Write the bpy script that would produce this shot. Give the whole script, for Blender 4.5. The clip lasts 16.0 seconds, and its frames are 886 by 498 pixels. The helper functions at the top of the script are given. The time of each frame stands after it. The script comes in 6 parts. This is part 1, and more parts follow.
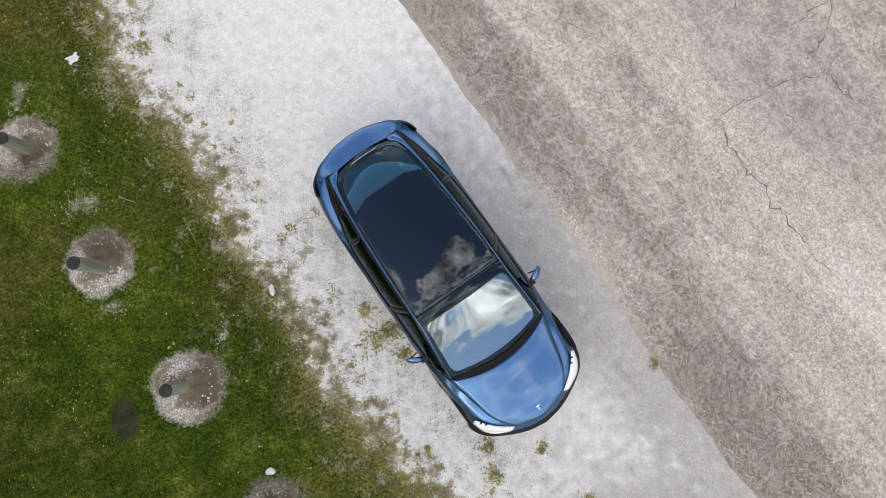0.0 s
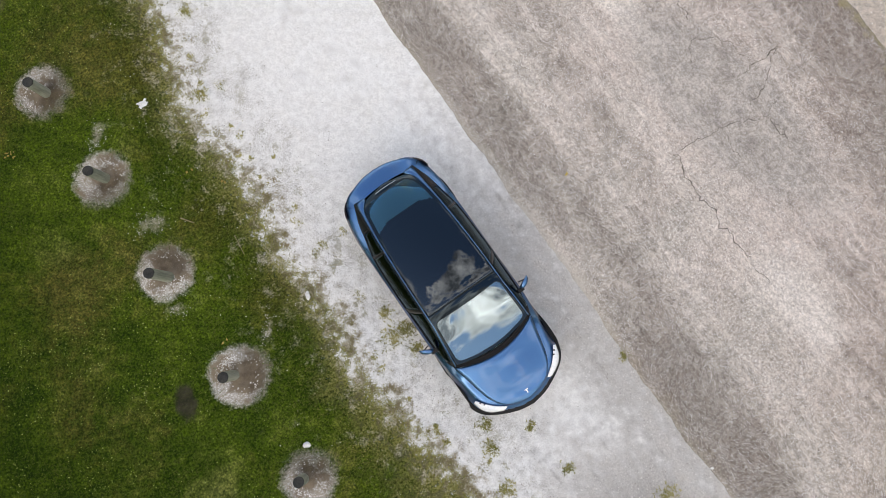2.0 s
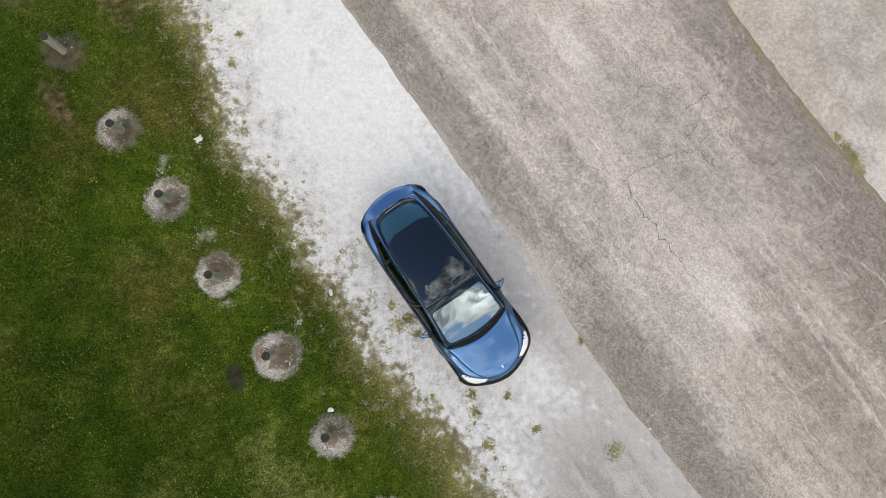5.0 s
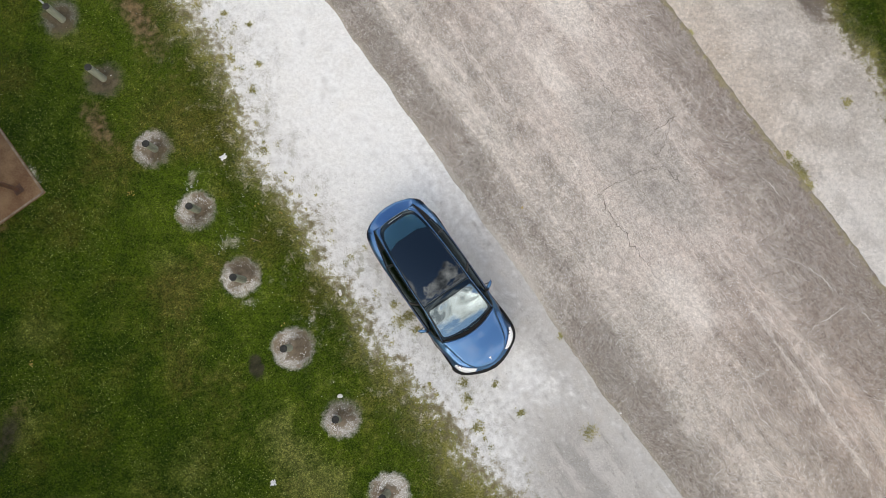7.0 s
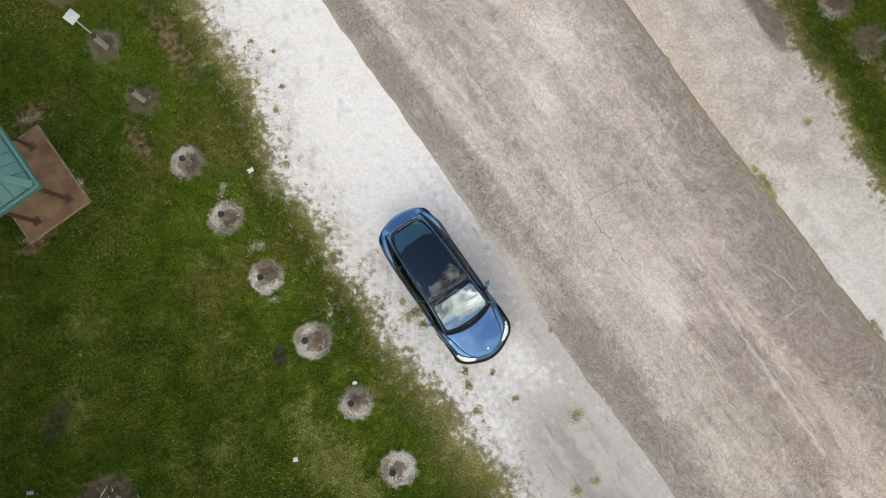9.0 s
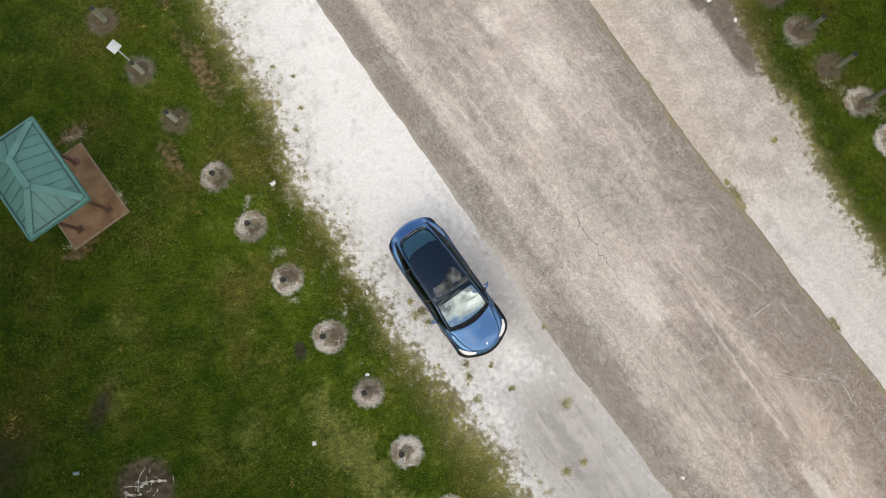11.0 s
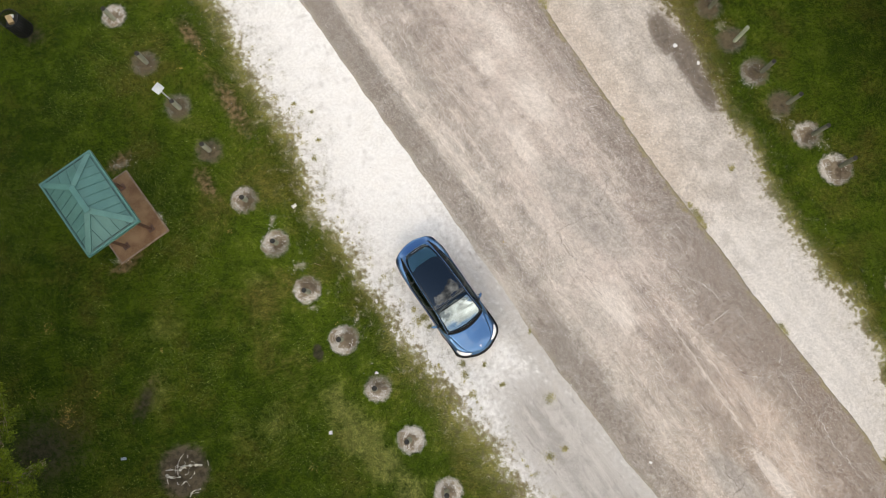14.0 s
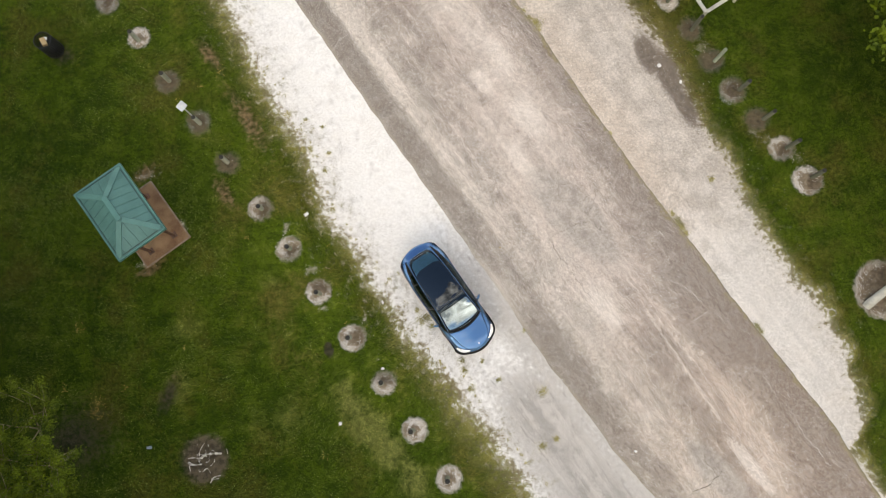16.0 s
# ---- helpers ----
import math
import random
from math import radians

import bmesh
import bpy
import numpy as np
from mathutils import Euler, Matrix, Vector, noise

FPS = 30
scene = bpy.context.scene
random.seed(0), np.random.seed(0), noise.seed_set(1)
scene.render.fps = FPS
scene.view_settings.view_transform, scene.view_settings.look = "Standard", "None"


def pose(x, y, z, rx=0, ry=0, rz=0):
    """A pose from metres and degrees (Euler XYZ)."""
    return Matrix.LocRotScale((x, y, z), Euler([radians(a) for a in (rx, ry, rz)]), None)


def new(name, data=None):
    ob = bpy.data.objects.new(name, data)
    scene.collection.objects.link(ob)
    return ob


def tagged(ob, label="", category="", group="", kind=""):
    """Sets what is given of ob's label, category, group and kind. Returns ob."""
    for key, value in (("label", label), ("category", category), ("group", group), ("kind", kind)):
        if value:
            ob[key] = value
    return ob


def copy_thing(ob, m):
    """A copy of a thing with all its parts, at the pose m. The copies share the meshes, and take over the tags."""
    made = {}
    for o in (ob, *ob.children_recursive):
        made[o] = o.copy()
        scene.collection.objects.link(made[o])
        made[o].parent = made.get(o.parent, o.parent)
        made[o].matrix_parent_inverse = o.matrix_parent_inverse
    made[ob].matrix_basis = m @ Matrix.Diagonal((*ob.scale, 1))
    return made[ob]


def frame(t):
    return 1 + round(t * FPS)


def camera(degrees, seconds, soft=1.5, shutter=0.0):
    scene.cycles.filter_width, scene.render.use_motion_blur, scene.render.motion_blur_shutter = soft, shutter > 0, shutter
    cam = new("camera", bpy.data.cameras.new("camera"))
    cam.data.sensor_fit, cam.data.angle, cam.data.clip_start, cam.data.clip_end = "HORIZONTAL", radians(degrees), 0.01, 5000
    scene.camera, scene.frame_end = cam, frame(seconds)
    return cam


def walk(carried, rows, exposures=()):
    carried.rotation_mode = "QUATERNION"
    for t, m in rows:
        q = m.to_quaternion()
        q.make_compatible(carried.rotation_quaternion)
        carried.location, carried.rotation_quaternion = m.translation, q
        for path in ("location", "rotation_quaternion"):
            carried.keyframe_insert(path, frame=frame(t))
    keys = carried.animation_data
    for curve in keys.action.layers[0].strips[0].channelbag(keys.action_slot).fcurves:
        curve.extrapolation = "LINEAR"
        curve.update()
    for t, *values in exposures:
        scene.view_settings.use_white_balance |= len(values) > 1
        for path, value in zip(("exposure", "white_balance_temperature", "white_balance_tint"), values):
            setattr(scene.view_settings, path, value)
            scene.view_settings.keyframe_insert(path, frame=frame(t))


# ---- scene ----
cam = camera(71.0, 16.0, soft=0.6)
ROWS = [
    (0.0, 0.000, 0.000, 9.254, 6.66, -0.16, 0.06),
    (0.5, -0.020, -0.071, 9.754, 6.96, -0.12, 0.06),
    (1.0, -0.065, -0.125, 10.229, 7.26, -0.06, 0.09),
    (1.5, -0.099, -0.139, 10.721, 7.44, -0.08, 0.11),
    (2.0, -0.115, -0.164, 11.208, 7.51, -0.18, 0.11),
    (2.5, -0.094, -0.195, 11.702, 7.50, -0.23, 0.12),
    (3.0, -0.079, -0.240, 12.190, 7.46, -0.22, 0.14),
    (3.5, -0.066, -0.281, 12.676, 7.43, -0.15, 0.13),
    (4.0, -0.032, -0.310, 13.160, 7.40, -0.08, 0.15),
    (6.5, 0.170, -0.390, 15.533, 7.22, 0.25, 0.31),
    (7.0, 0.213, -0.422, 16.014, 7.25, 0.27, 0.31),
    (7.5, 0.245, -0.473, 16.499, 7.32, 0.26, 0.31),
    (8.0, 0.233, -0.521, 17.000, 7.40, 0.27, 0.32),
    (8.5, 0.200, -0.589, 17.474, 7.46, 0.30, 0.35),
    (9.0, 0.148, -0.655, 17.975, 7.51, 0.33, 0.40),
    (11.5, -0.015, -0.894, 20.499, 7.98, 0.14, 0.34),
    (12.0, -0.023, -0.890, 21.000, 8.08, 0.09, 0.35),
    (12.5, -0.011, -0.887, 21.497, 8.20, 0.07, 0.34),
    (13.0, 0.006, -0.892, 21.986, 8.29, 0.09, 0.34),
    (13.5, 0.019, -0.917, 22.493, 8.39, 0.14, 0.36),
    (14.0, 0.020, -0.985, 22.988, 8.45, 0.17, 0.37),
    (14.5, 0.003, -1.056, 23.455, 8.53, 0.18, 0.38),
    (15.0, -0.004, -1.104, 23.919, 8.61, 0.18, 0.39),
    (15.5, 0.005, -1.137, 24.386, 8.69, 0.16, 0.40),
    (16.0, -0.013, -1.185, 24.864, 8.74, 0.17, 0.40),
]
walk(cam, [(t, pose(x, y, z, rx, ry, rz)) for t, x, y, z, rx, ry, rz in ROWS], [(0.0, 0.26, 8700, 20), (4.0, 0.22, 8800, 18), (8.0, 0.23, 9050, 17), (16.0, 0.42, 9950, 18)])

# ---------------------------------------------------------------- sky and light
world = bpy.data.worlds.new("world")
scene.world = world
world.use_nodes = True
wt = world.node_tree
wt.nodes.clear()


def wn(kind, **inputs):
    n = wt.nodes.new(kind)
    for k, v in inputs.items():
        n.inputs[k].default_value = v
    return n


SUN_UP, SUN_TURN = radians(40), radians(200)
sky = wn("ShaderNodeTexSky")
sky.sky_type, sky.sun_disc, sky.sun_elevation, sky.sun_rotation = "NISHITA", False, SUN_UP, SUN_TURN
sky.air_density, sky.dust_density, sky.ozone_density = 1.0, 1.2, 2.0
geo = wn("ShaderNodeTexCoord")
puff = wn("ShaderNodeTexNoise", Scale=3.2, Detail=12.0, Roughness=0.6)
drift = wn("ShaderNodeMapping", Location=(17.119, 1.315, 21.292))
wt.links.new(geo.outputs["Generated"], drift.inputs["Vector"])
wt.links.new(drift.outputs[0], puff.inputs["Vector"])
cover = wn("ShaderNodeValToRGB")
cover.color_ramp.elements[0].position, cover.color_ramp.elements[1].position = 0.50, 0.55
# cloud cover cut in one direction, so the rear roof glass reflects dark sky
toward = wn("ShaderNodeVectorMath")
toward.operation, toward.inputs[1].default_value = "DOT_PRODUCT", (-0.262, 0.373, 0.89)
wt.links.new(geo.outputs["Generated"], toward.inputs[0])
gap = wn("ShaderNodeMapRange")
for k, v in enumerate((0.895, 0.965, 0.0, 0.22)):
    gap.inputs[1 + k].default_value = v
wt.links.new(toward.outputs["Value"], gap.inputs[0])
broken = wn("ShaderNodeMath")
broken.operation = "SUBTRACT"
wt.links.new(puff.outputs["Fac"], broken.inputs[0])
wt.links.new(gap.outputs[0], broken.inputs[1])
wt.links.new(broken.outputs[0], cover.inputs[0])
# thin rims of a cloud are white, its thick middle is grey from below
shade = wn("ShaderNodeTexNoise", Scale=6.0, Detail=8.0)
wt.links.new(drift.outputs[0], shade.inputs["Vector"])
thick = wn("ShaderNodeMath")
thick.operation = "MULTIPLY_ADD"
thick.inputs[1].default_value = 0.55
wt.links.new(shade.outputs["Fac"], thick.inputs[0])
wt.links.new(puff.outputs["Fac"], thick.inputs[2])
cloud = wn("ShaderNodeValToRGB")
cloud.color_ramp.elements[0].position, cloud.color_ramp.elements[1].position = 0.72, 0.93
cloud.color_ramp.elements[0].color, cloud.color_ramp.elements[1].color = (19, 20.5, 22.5, 1), (2.4, 2.9, 3.6, 1)
middle = cloud.color_ramp.elements.new(0.82)
middle.color = (10.5, 11.6, 13.0, 1)
wt.links.new(thick.outputs[0], cloud.inputs[0])
blend = wn("ShaderNodeMix")
blend.data_type = "RGBA"
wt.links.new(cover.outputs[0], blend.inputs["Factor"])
haze = wn("ShaderNodeVectorMath")
haze.operation, haze.inputs[1].default_value = "MULTIPLY", (1.3, 1.7, 1.85)
wt.links.new(sky.outputs[0], haze.inputs[0])
wt.links.new(haze.outputs[0], blend.inputs["A"])
wt.links.new(cloud.outputs[0], blend.inputs["B"])
glow = wn("ShaderNodeBackground", Strength=0.15)
wt.links.new(blend.outputs["Result"], glow.inputs["Color"])
wo = wn("ShaderNodeOutputWorld")
wt.links.new(glow.outputs[0], wo.inputs["Surface"])

sun = new("sun", bpy.data.lights.new("sun", "SUN"))
sun.data.energy, sun.data.angle, sun.data.color = 0.28, radians(35), (1.0, 0.95, 0.88)
sun.matrix_world = pose(0, 0, 40, 90 - math.degrees(SUN_UP), 0, 180 - math.degrees(SUN_TURN))


# ---------------------------------------------------------------- materials
class Surface:
    """A node material with short ways to add nodes."""

    def __init__(self, name, rough=0.8, metal=0.0, color=(0.5, 0.5, 0.5)):
        self.m = bpy.data.materials.new(name)
        self.m.use_nodes = True
        self.t = self.m.node_tree
        self.bsdf = self.t.nodes["Principled BSDF"]
        self.bsdf.inputs["Roughness"].default_value = rough
        self.bsdf.inputs["Metallic"].default_value = metal
        self.bsdf.inputs["Base Color"].default_value = (*color, 1)
        self.coord = self.t.nodes.new("ShaderNodeTexCoord").outputs["Object"]

    def link(self, a, b):
        self.t.links.new(a, b)

    def feed(self, socket, v):
        if isinstance(v, (int, float)):
            socket.default_value = v
        elif isinstance(v, tuple):
            socket.default_value = (*v, 1) if len(v) == 3 and socket.type == "RGBA" else v
        else:
            self.link(v, socket)

    def noise(self, scale, detail=4.0, rough=0.55, vec=None, stretch=None, distort=0.0):
        n = self.t.nodes.new("ShaderNodeTexNoise")
        n.inputs["Scale"].default_value, n.inputs["Detail"].default_value = scale, detail
        n.inputs["Roughness"].default_value, n.inputs["Distortion"].default_value = rough, distort
        v = vec or self.coord
        if stretch:
            mp = self.t.nodes.new("ShaderNodeMapping")
            mp.inputs["Scale"].default_value = stretch
            self.link(v, mp.inputs["Vector"])
            v = mp.outputs[0]
        self.link(v, n.inputs["Vector"])
        return n.outputs["Fac"]

    def cells(self, scale, feature="F1", out="Distance", vec=None):
        n = self.t.nodes.new("ShaderNodeTexVoronoi")
        n.feature = feature
        n.inputs["Scale"].default_value = scale
        self.link(vec or self.coord, n.inputs["Vector"])
        return n.outputs[out]

    def dots(self, scale, share, size=0.36):
        """Separate grains: 1 on some of them, 0 between; and a random tone for each."""
        n = self.t.nodes.new("ShaderNodeTexVoronoi")
        n.inputs["Scale"].default_value = scale
        self.link(self.coord, n.inputs["Vector"])
        c = self.t.nodes.new("ShaderNodeSeparateColor")
        self.link(n.outputs["Color"], c.inputs[0])
        grain = self.ramp(n.outputs["Distance"], size, size * 0.55)
        return self.math("MULTIPLY", grain, self.math("GREATER_THAN", c.outputs[0], 1 - share)), c.outputs[1]

    def attr(self, name):
        n = self.t.nodes.new("ShaderNodeAttribute")
        n.attribute_name = name
        return n.outputs["Fac"]

    def math(self, op, a, b=0.0, c=0.0):
        n = self.t.nodes.new("ShaderNodeMath")
        n.operation = op
        for s, v in zip(n.inputs, (a, b, c)):
            self.feed(s, v)
        return n.outputs[0]

    def ramp(self, v, lo, hi, a=0.0, b=1.0):
        n = self.t.nodes.new("ShaderNodeMapRange")
        n.interpolation_type = "SMOOTHSTEP"
        for k, x in (("From Min", lo), ("From Max", hi), ("To Min", a), ("To Max", b)):
            n.inputs[k].default_value = x
        self.feed(n.inputs["Value"], v)
        return n.outputs["Result"]

    def mix(self, f, a, b, how="MIX"):
        n = self.t.nodes.new("ShaderNodeMix")
        n.data_type, n.blend_type = "RGBA", how
        self.feed(n.inputs["Factor"], f)
        self.feed(n.inputs["A"], a)
        self.feed(n.inputs["B"], b)
        return n.outputs["Result"]

    def color(self, v):
        self.feed(self.bsdf.inputs["Base Color"], v)
        return self

    def bump(self, height, strength=0.4, distance=0.01):
        n = self.t.nodes.new("ShaderNodeBump")
        n.inputs["Strength"].default_value, n.inputs["Distance"].default_value = strength, distance
        self.feed(n.inputs["Height"], height)
        self.link(n.outputs[0], self.bsdf.inputs["Normal"])
        return self


def worn(name, a, b, rough=0.8, scale=4.0, fine=60.0, metal=0.0, bump=0.3, stretch=None):
    """Two tones mixed by coarse and fine noise, with fine relief."""
    s = Surface(name, rough, metal)
    big, small = s.noise(scale, 5, stretch=stretch), s.noise(fine, 3, stretch=stretch)
    f = s.math("ADD", s.math("MULTIPLY", big, 0.65), s.math("MULTIPLY", small, 0.35))
    s.color(s.mix(s.ramp(f, 0.35, 0.65), a, b))
    if bump:
        s.bump(small, bump, 0.004)
    return s.m


def part(name, bm, material, parent=None, label="", smooth=False):
    """One mesh object from a bmesh, under a thing or a part."""
    me = bpy.data.meshes.new(name)
    bm.to_mesh(me)
    bm.free()
    for m in material if isinstance(material, (list, tuple)) else (material,):
        me.materials.append(m)
    if smooth:
        me.polygons.foreach_set("use_smooth", [True] * len(me.polygons))
    ob = new(name, me)
    ob.parent = parent
    if label:
        ob["label"] = label
    return ob


def box(bm, size, m=Matrix(), bevel=0.0):
    g = bmesh.ops.create_cube(bm, size=1.0, matrix=m @ Matrix.Diagonal((*size, 1)))
    if bevel:
        edges = list({e for v in g["verts"] for e in v.link_edges})
        bmesh.ops.bevel(bm, geom=edges, offset=bevel, segments=2, affect="EDGES", profile=0.6)
    return bm


def boxed(size, m=Matrix(), bevel=0.0):
    return box(bmesh.new(), size, m, bevel)


def turned(rings, sides=20, m=Matrix(), caps=True):
    """A lathe: rings of (radius, height)."""
    bm = bmesh.new()
    loops = [[bm.verts.new(m @ Vector((r * math.cos(a), r * math.sin(a), z))) for a in [2 * math.pi * k / sides for k in range(sides)]] for r, z in rings]
    for lo, hi in zip(loops, loops[1:]):
        for k in range(sides):
            bm.faces.new((lo[k], lo[(k + 1) % sides], hi[(k + 1) % sides], hi[k]))
    if caps:
        bm.faces.new(loops[0][::-1])
        bm.faces.new(loops[-1])
    return bm


def rod(a, b, r, r2=None, sides=8):
    """A round bar from a to b."""
    a, b = Vector(a), Vector(b)
    m = Matrix.Translation(a) @ (b - a).to_track_quat("Z", "Y").to_matrix().to_4x4()
    return turned([(r, 0), (r2 or r, (b - a).length)], sides, m)


def mesh_object(name, verts, faces, material, attrs=None, smooth=False):
    me = bpy.data.meshes.new(name)
    verts, faces = np.asarray(verts, np.float32), np.asarray(faces, np.int32)
    me.vertices.add(len(verts))
    me.vertices.foreach_set("co", verts.ravel())
    k = faces.shape[1]
    me.loops.add(faces.size)
    me.loops.foreach_set("vertex_index", faces.ravel())
    me.polygons.add(len(faces))
    me.polygons.foreach_set("loop_start", np.arange(0, faces.size, k, dtype=np.int32))
    me.update(calc_edges=True)
    for key, values in (attrs or {}).items():
        me.attributes.new(key, "FLOAT", "POINT").data.foreach_set("value", np.asarray(values, np.float32).ravel())
    if smooth:
        me.polygons.foreach_set("use_smooth", np.ones(len(faces), bool))
    me.materials.append(material)
    return new(name, me)


# ---------------------------------------------------------------- plan
# The road runs along ALONG; ACROSS points from the parked car over the road.
ALONG, ACROSS = np.array([0.592, -0.806]), np.array([0.806, 0.592])
LAWN_NEAR = np.array([(-40, 1.6), (-16.5, 0.26), (-14.1, -0.15), (-12.3, -0.48), (-10.4, -0.7), (-9, -0.65), (-7.8, -0.95), (-6.8, -1.3), (-6, -1.58), (-5.3, -1.53), (-4, -1.32), (-3.3, -1.53),
                      (-2.7, -1.61), (-1.4, -1.46), (-0.2, -1.73), (0.5, -1.54), (2, -1.37), (2.7, -1.24), (3.2, -1.5), (3.8, -1.37), (4.6, -1.15), (5.3, -1.3), (7.4, -1.21), (40, -0.6)])
LAWN_FAR = np.array([(-40, 14.9), (-6.1, 14.11), (-3.9, 14.15), (-2.8, 13.9), (-1.5, 13.58), (-0.2, 13.3), (1.9, 13.22), (2.8, 12.79), (4.8, 12.41), (6.5, 12.33), (7.1, 12.15), (8, 12.41), (9.7, 12.1),
                     (10.5, 11.95), (11.1, 11.44), (12.3, 11.1), (12.9, 10.7), (13.3, 9.6), (16, 9.5), (40, 9.4)])
ROAD_NEAR = np.array([(-60, 3.3), (-14.8, 2.64), (-11.2, 2.56), (-7.7, 2.45), (-4.4, 2.4), (-1.2, 2.3), (1, 2.27), (2.4, 2.18), (3.7, 2.13), (5.1, 2.16), (6.8, 2.2), (8, 2.16), (10.2, 2.36), (60, 3.4)])
ROAD_FAR = np.array([(-60, 12.0), (-9, 10.36), (-7.2, 10.34), (-6, 10.22), (-4.1, 10.1), (-1.2, 9.92), (0.5, 9.83), (2.4, 9.8), (4, 9.81), (6, 9.7), (9.7, 9.71), (12.3, 9.72), (13.9, 9.5), (15, 9.38), (60, 9.3)])
# Soil rings: x, y, radius, how stony.
RINGS = [(-14.69, 13.31, 0.5, 0.3), (-13.2, 11.7, 0.47, 0.8), (-11.81, 9.72, 0.5, 0.15), (-10.38, 7.95, 0.5, 0.2), (-9.06, 6.18, 0.5, 0.05), (-7.6, 4.28, 0.5, 0.6), (-6.36, 2.6, 0.5, 0.85),
         (-5.1, 0.86, 0.5, 1.0), (-3.68, -0.95, 0.53, 1.0), (-2.4, -2.69, 0.47, 0.75), (-1.16, -4.47, 0.48, 1.0), (0.19, -6.28, 0.5, 0.9), (14.85, 5.6, 0.62, 1.0), (13.88, 6.95, 0.52, 0.7), (12.95, 8.2, 0.5, 0.1),
         (12.05, 9.5, 0.55, 0.35), (11.2, 10.8, 0.55, 0.1), (10.4, 12.2, 0.5, 0.15), (9.5, 13.5, 0.45, 0.7)]


def edge(line, s):
    return np.interp(s, line[:, 0], line[:, 1])


def spline_axis(lo, hi, step, far):
    fine = np.arange(lo, hi + step / 2, step)
    out = np.cumsum(step * 1.45 ** np.arange(1, 20))
    out = out[: np.searchsorted(out, far) + 1]
    return np.concatenate([lo - out[::-1], fine, hi + out])


def pool(x, y, cx, cy, a, b, turn):
    """1 at the middle of an oval, 0 at its edge, negative outside."""
    c, s = math.cos(turn), math.sin(turn)
    u, v = (x - cx) * c + (y - cy) * s, -(x - cx) * s + (y - cy) * c
    return 1 - np.sqrt((u / a) ** 2 + (v / b) ** 2)


# ---------------------------------------------------------------- ground
def ground_surface():
    s = Surface("lawn_and_gravel", 0.95)
    s.bsdf.inputs["Specular IOR Level"].default_value = 0.12
    half = lambda n, k: s.math("MULTIPLY", s.math("SUBTRACT", n, 0.5), k)
    add = lambda *v: v[0] if len(v) == 1 else s.math("ADD", v[0], add(*v[1:]))
    n_big, n_mid, n_f, n_ff, n_grain = s.noise(0.24, 3), s.noise(1.4, 5), s.noise(5.5, 5), s.noise(27, 5, 0.7), s.noise(95, 3, 0.8)
    lawn, bed, bare, pack, stony, lush, tan, scuff, dry = (s.attr(k) for k in ("lawn", "bed", "bare", "packed", "stony", "lush", "tan", "scuff", "dry"))
    lay = s.t.nodes.new("ShaderNodeCombineXYZ")
    s.link(s.attr("along"), lay.inputs[0])
    s.link(s.attr("across"), lay.inputs[1])
    drag = s.noise(1.0, 5, 0.6, vec=lay.outputs[0], stretch=(0.22, 2.4, 1))
    # lawn
    green = s.mix(s.ramp(add(n_mid, half(n_big, 0.8)), 0.3, 0.7), (0.023, 0.051, 0.0024), (0.053, 0.096, 0.0055))
    green = s.mix(s.math("MULTIPLY", s.ramp(add(s.noise(0.36, 5, 0.6), half(n_f, 0.25)), 0.47, 0.66), 0.6), green, (0.098, 0.083, 0.019))
    green = s.mix(s.math("MULTIPLY", s.ramp(add(lush, half(n_f, 1.1), half(n_mid, 2.2), half(n_ff, 0.6)), 0.05, 1.3), 0.85), green, (0.145, 0.168, 0.04))
    green = s.mix(s.ramp(n_f, 0.34, 0.66), s.mix(1.0, green, (0.8, 0.82, 0.8), "MULTIPLY"), s.mix(1.0, green, (1.2, 1.18, 1.12), "MULTIPLY"))
    green = s.mix(s.ramp(n_ff, 0.36, 0.64), s.mix(1.0, green, (0.52, 0.57, 0.5), "MULTIPLY"), s.mix(1.0, green, (1.42, 1.36, 1.3), "MULTIPLY"))
    green = s.mix(s.ramp(n_grain, 0.3, 0.7), s.mix(1.0, green, (0.55, 0.58, 0.5), "MULTIPLY"), s.mix(1.0, green, (1.4, 1.36, 1.3), "MULTIPLY"))
    # shade painted into the lawn's colour, deep inside it and across the road
    lawn_light = s.math("MULTIPLY", s.ramp(lawn, 0.6, 1.8), s.ramp(add(lawn, half(n_big, 7.0), half(n_mid, 2.0)), 6.5, 1.8))
    lawn_light = s.math("MULTIPLY", lawn_light, s.math("MULTIPLY", s.ramp(s.attr("along"), -12.0, -6.0, 0.35, 1.0), s.ramp(s.attr("across"), 5.0, 7.0, 1.0, 0.35)))
    green = s.mix(lawn_light, s.mix(1.0, green, (0.8, 0.8, 0.8), "MULTIPLY"), s.mix(1.0, green, (1.5, 1.32, 2.1), "MULTIPLY"))
    n_tuft = s.noise(23, 4, 0.7)
    green = s.mix(s.ramp(n_tuft, 0.38, 0.62), s.mix(1.0, green, (0.62, 0.64, 0.62), "MULTIPLY"), s.mix(1.0, green, (1.4, 1.37, 1.32), "MULTIPLY"))
    # dead grass and trodden earth towards the gravel, wider where the verge is dry
    depth = s.math("DIVIDE", add(lawn, half(n_mid, 1.9), half(n_f, 1.1)), s.math("ADD", 0.42, s.math("MULTIPLY", dry, 1.15)))
    rim = s.math("MULTIPLY", s.ramp(depth, 1.0, -0.1), s.ramp(add(n_f, half(n_ff, 0.9), s.math("MULTIPLY", dry, 0.12)), 0.30, 0.62))
    straw = s.mix(s.ramp(n_ff, 0.36, 0.64), (0.17, 0.158, 0.033), (0.40, 0.362, 0.125))
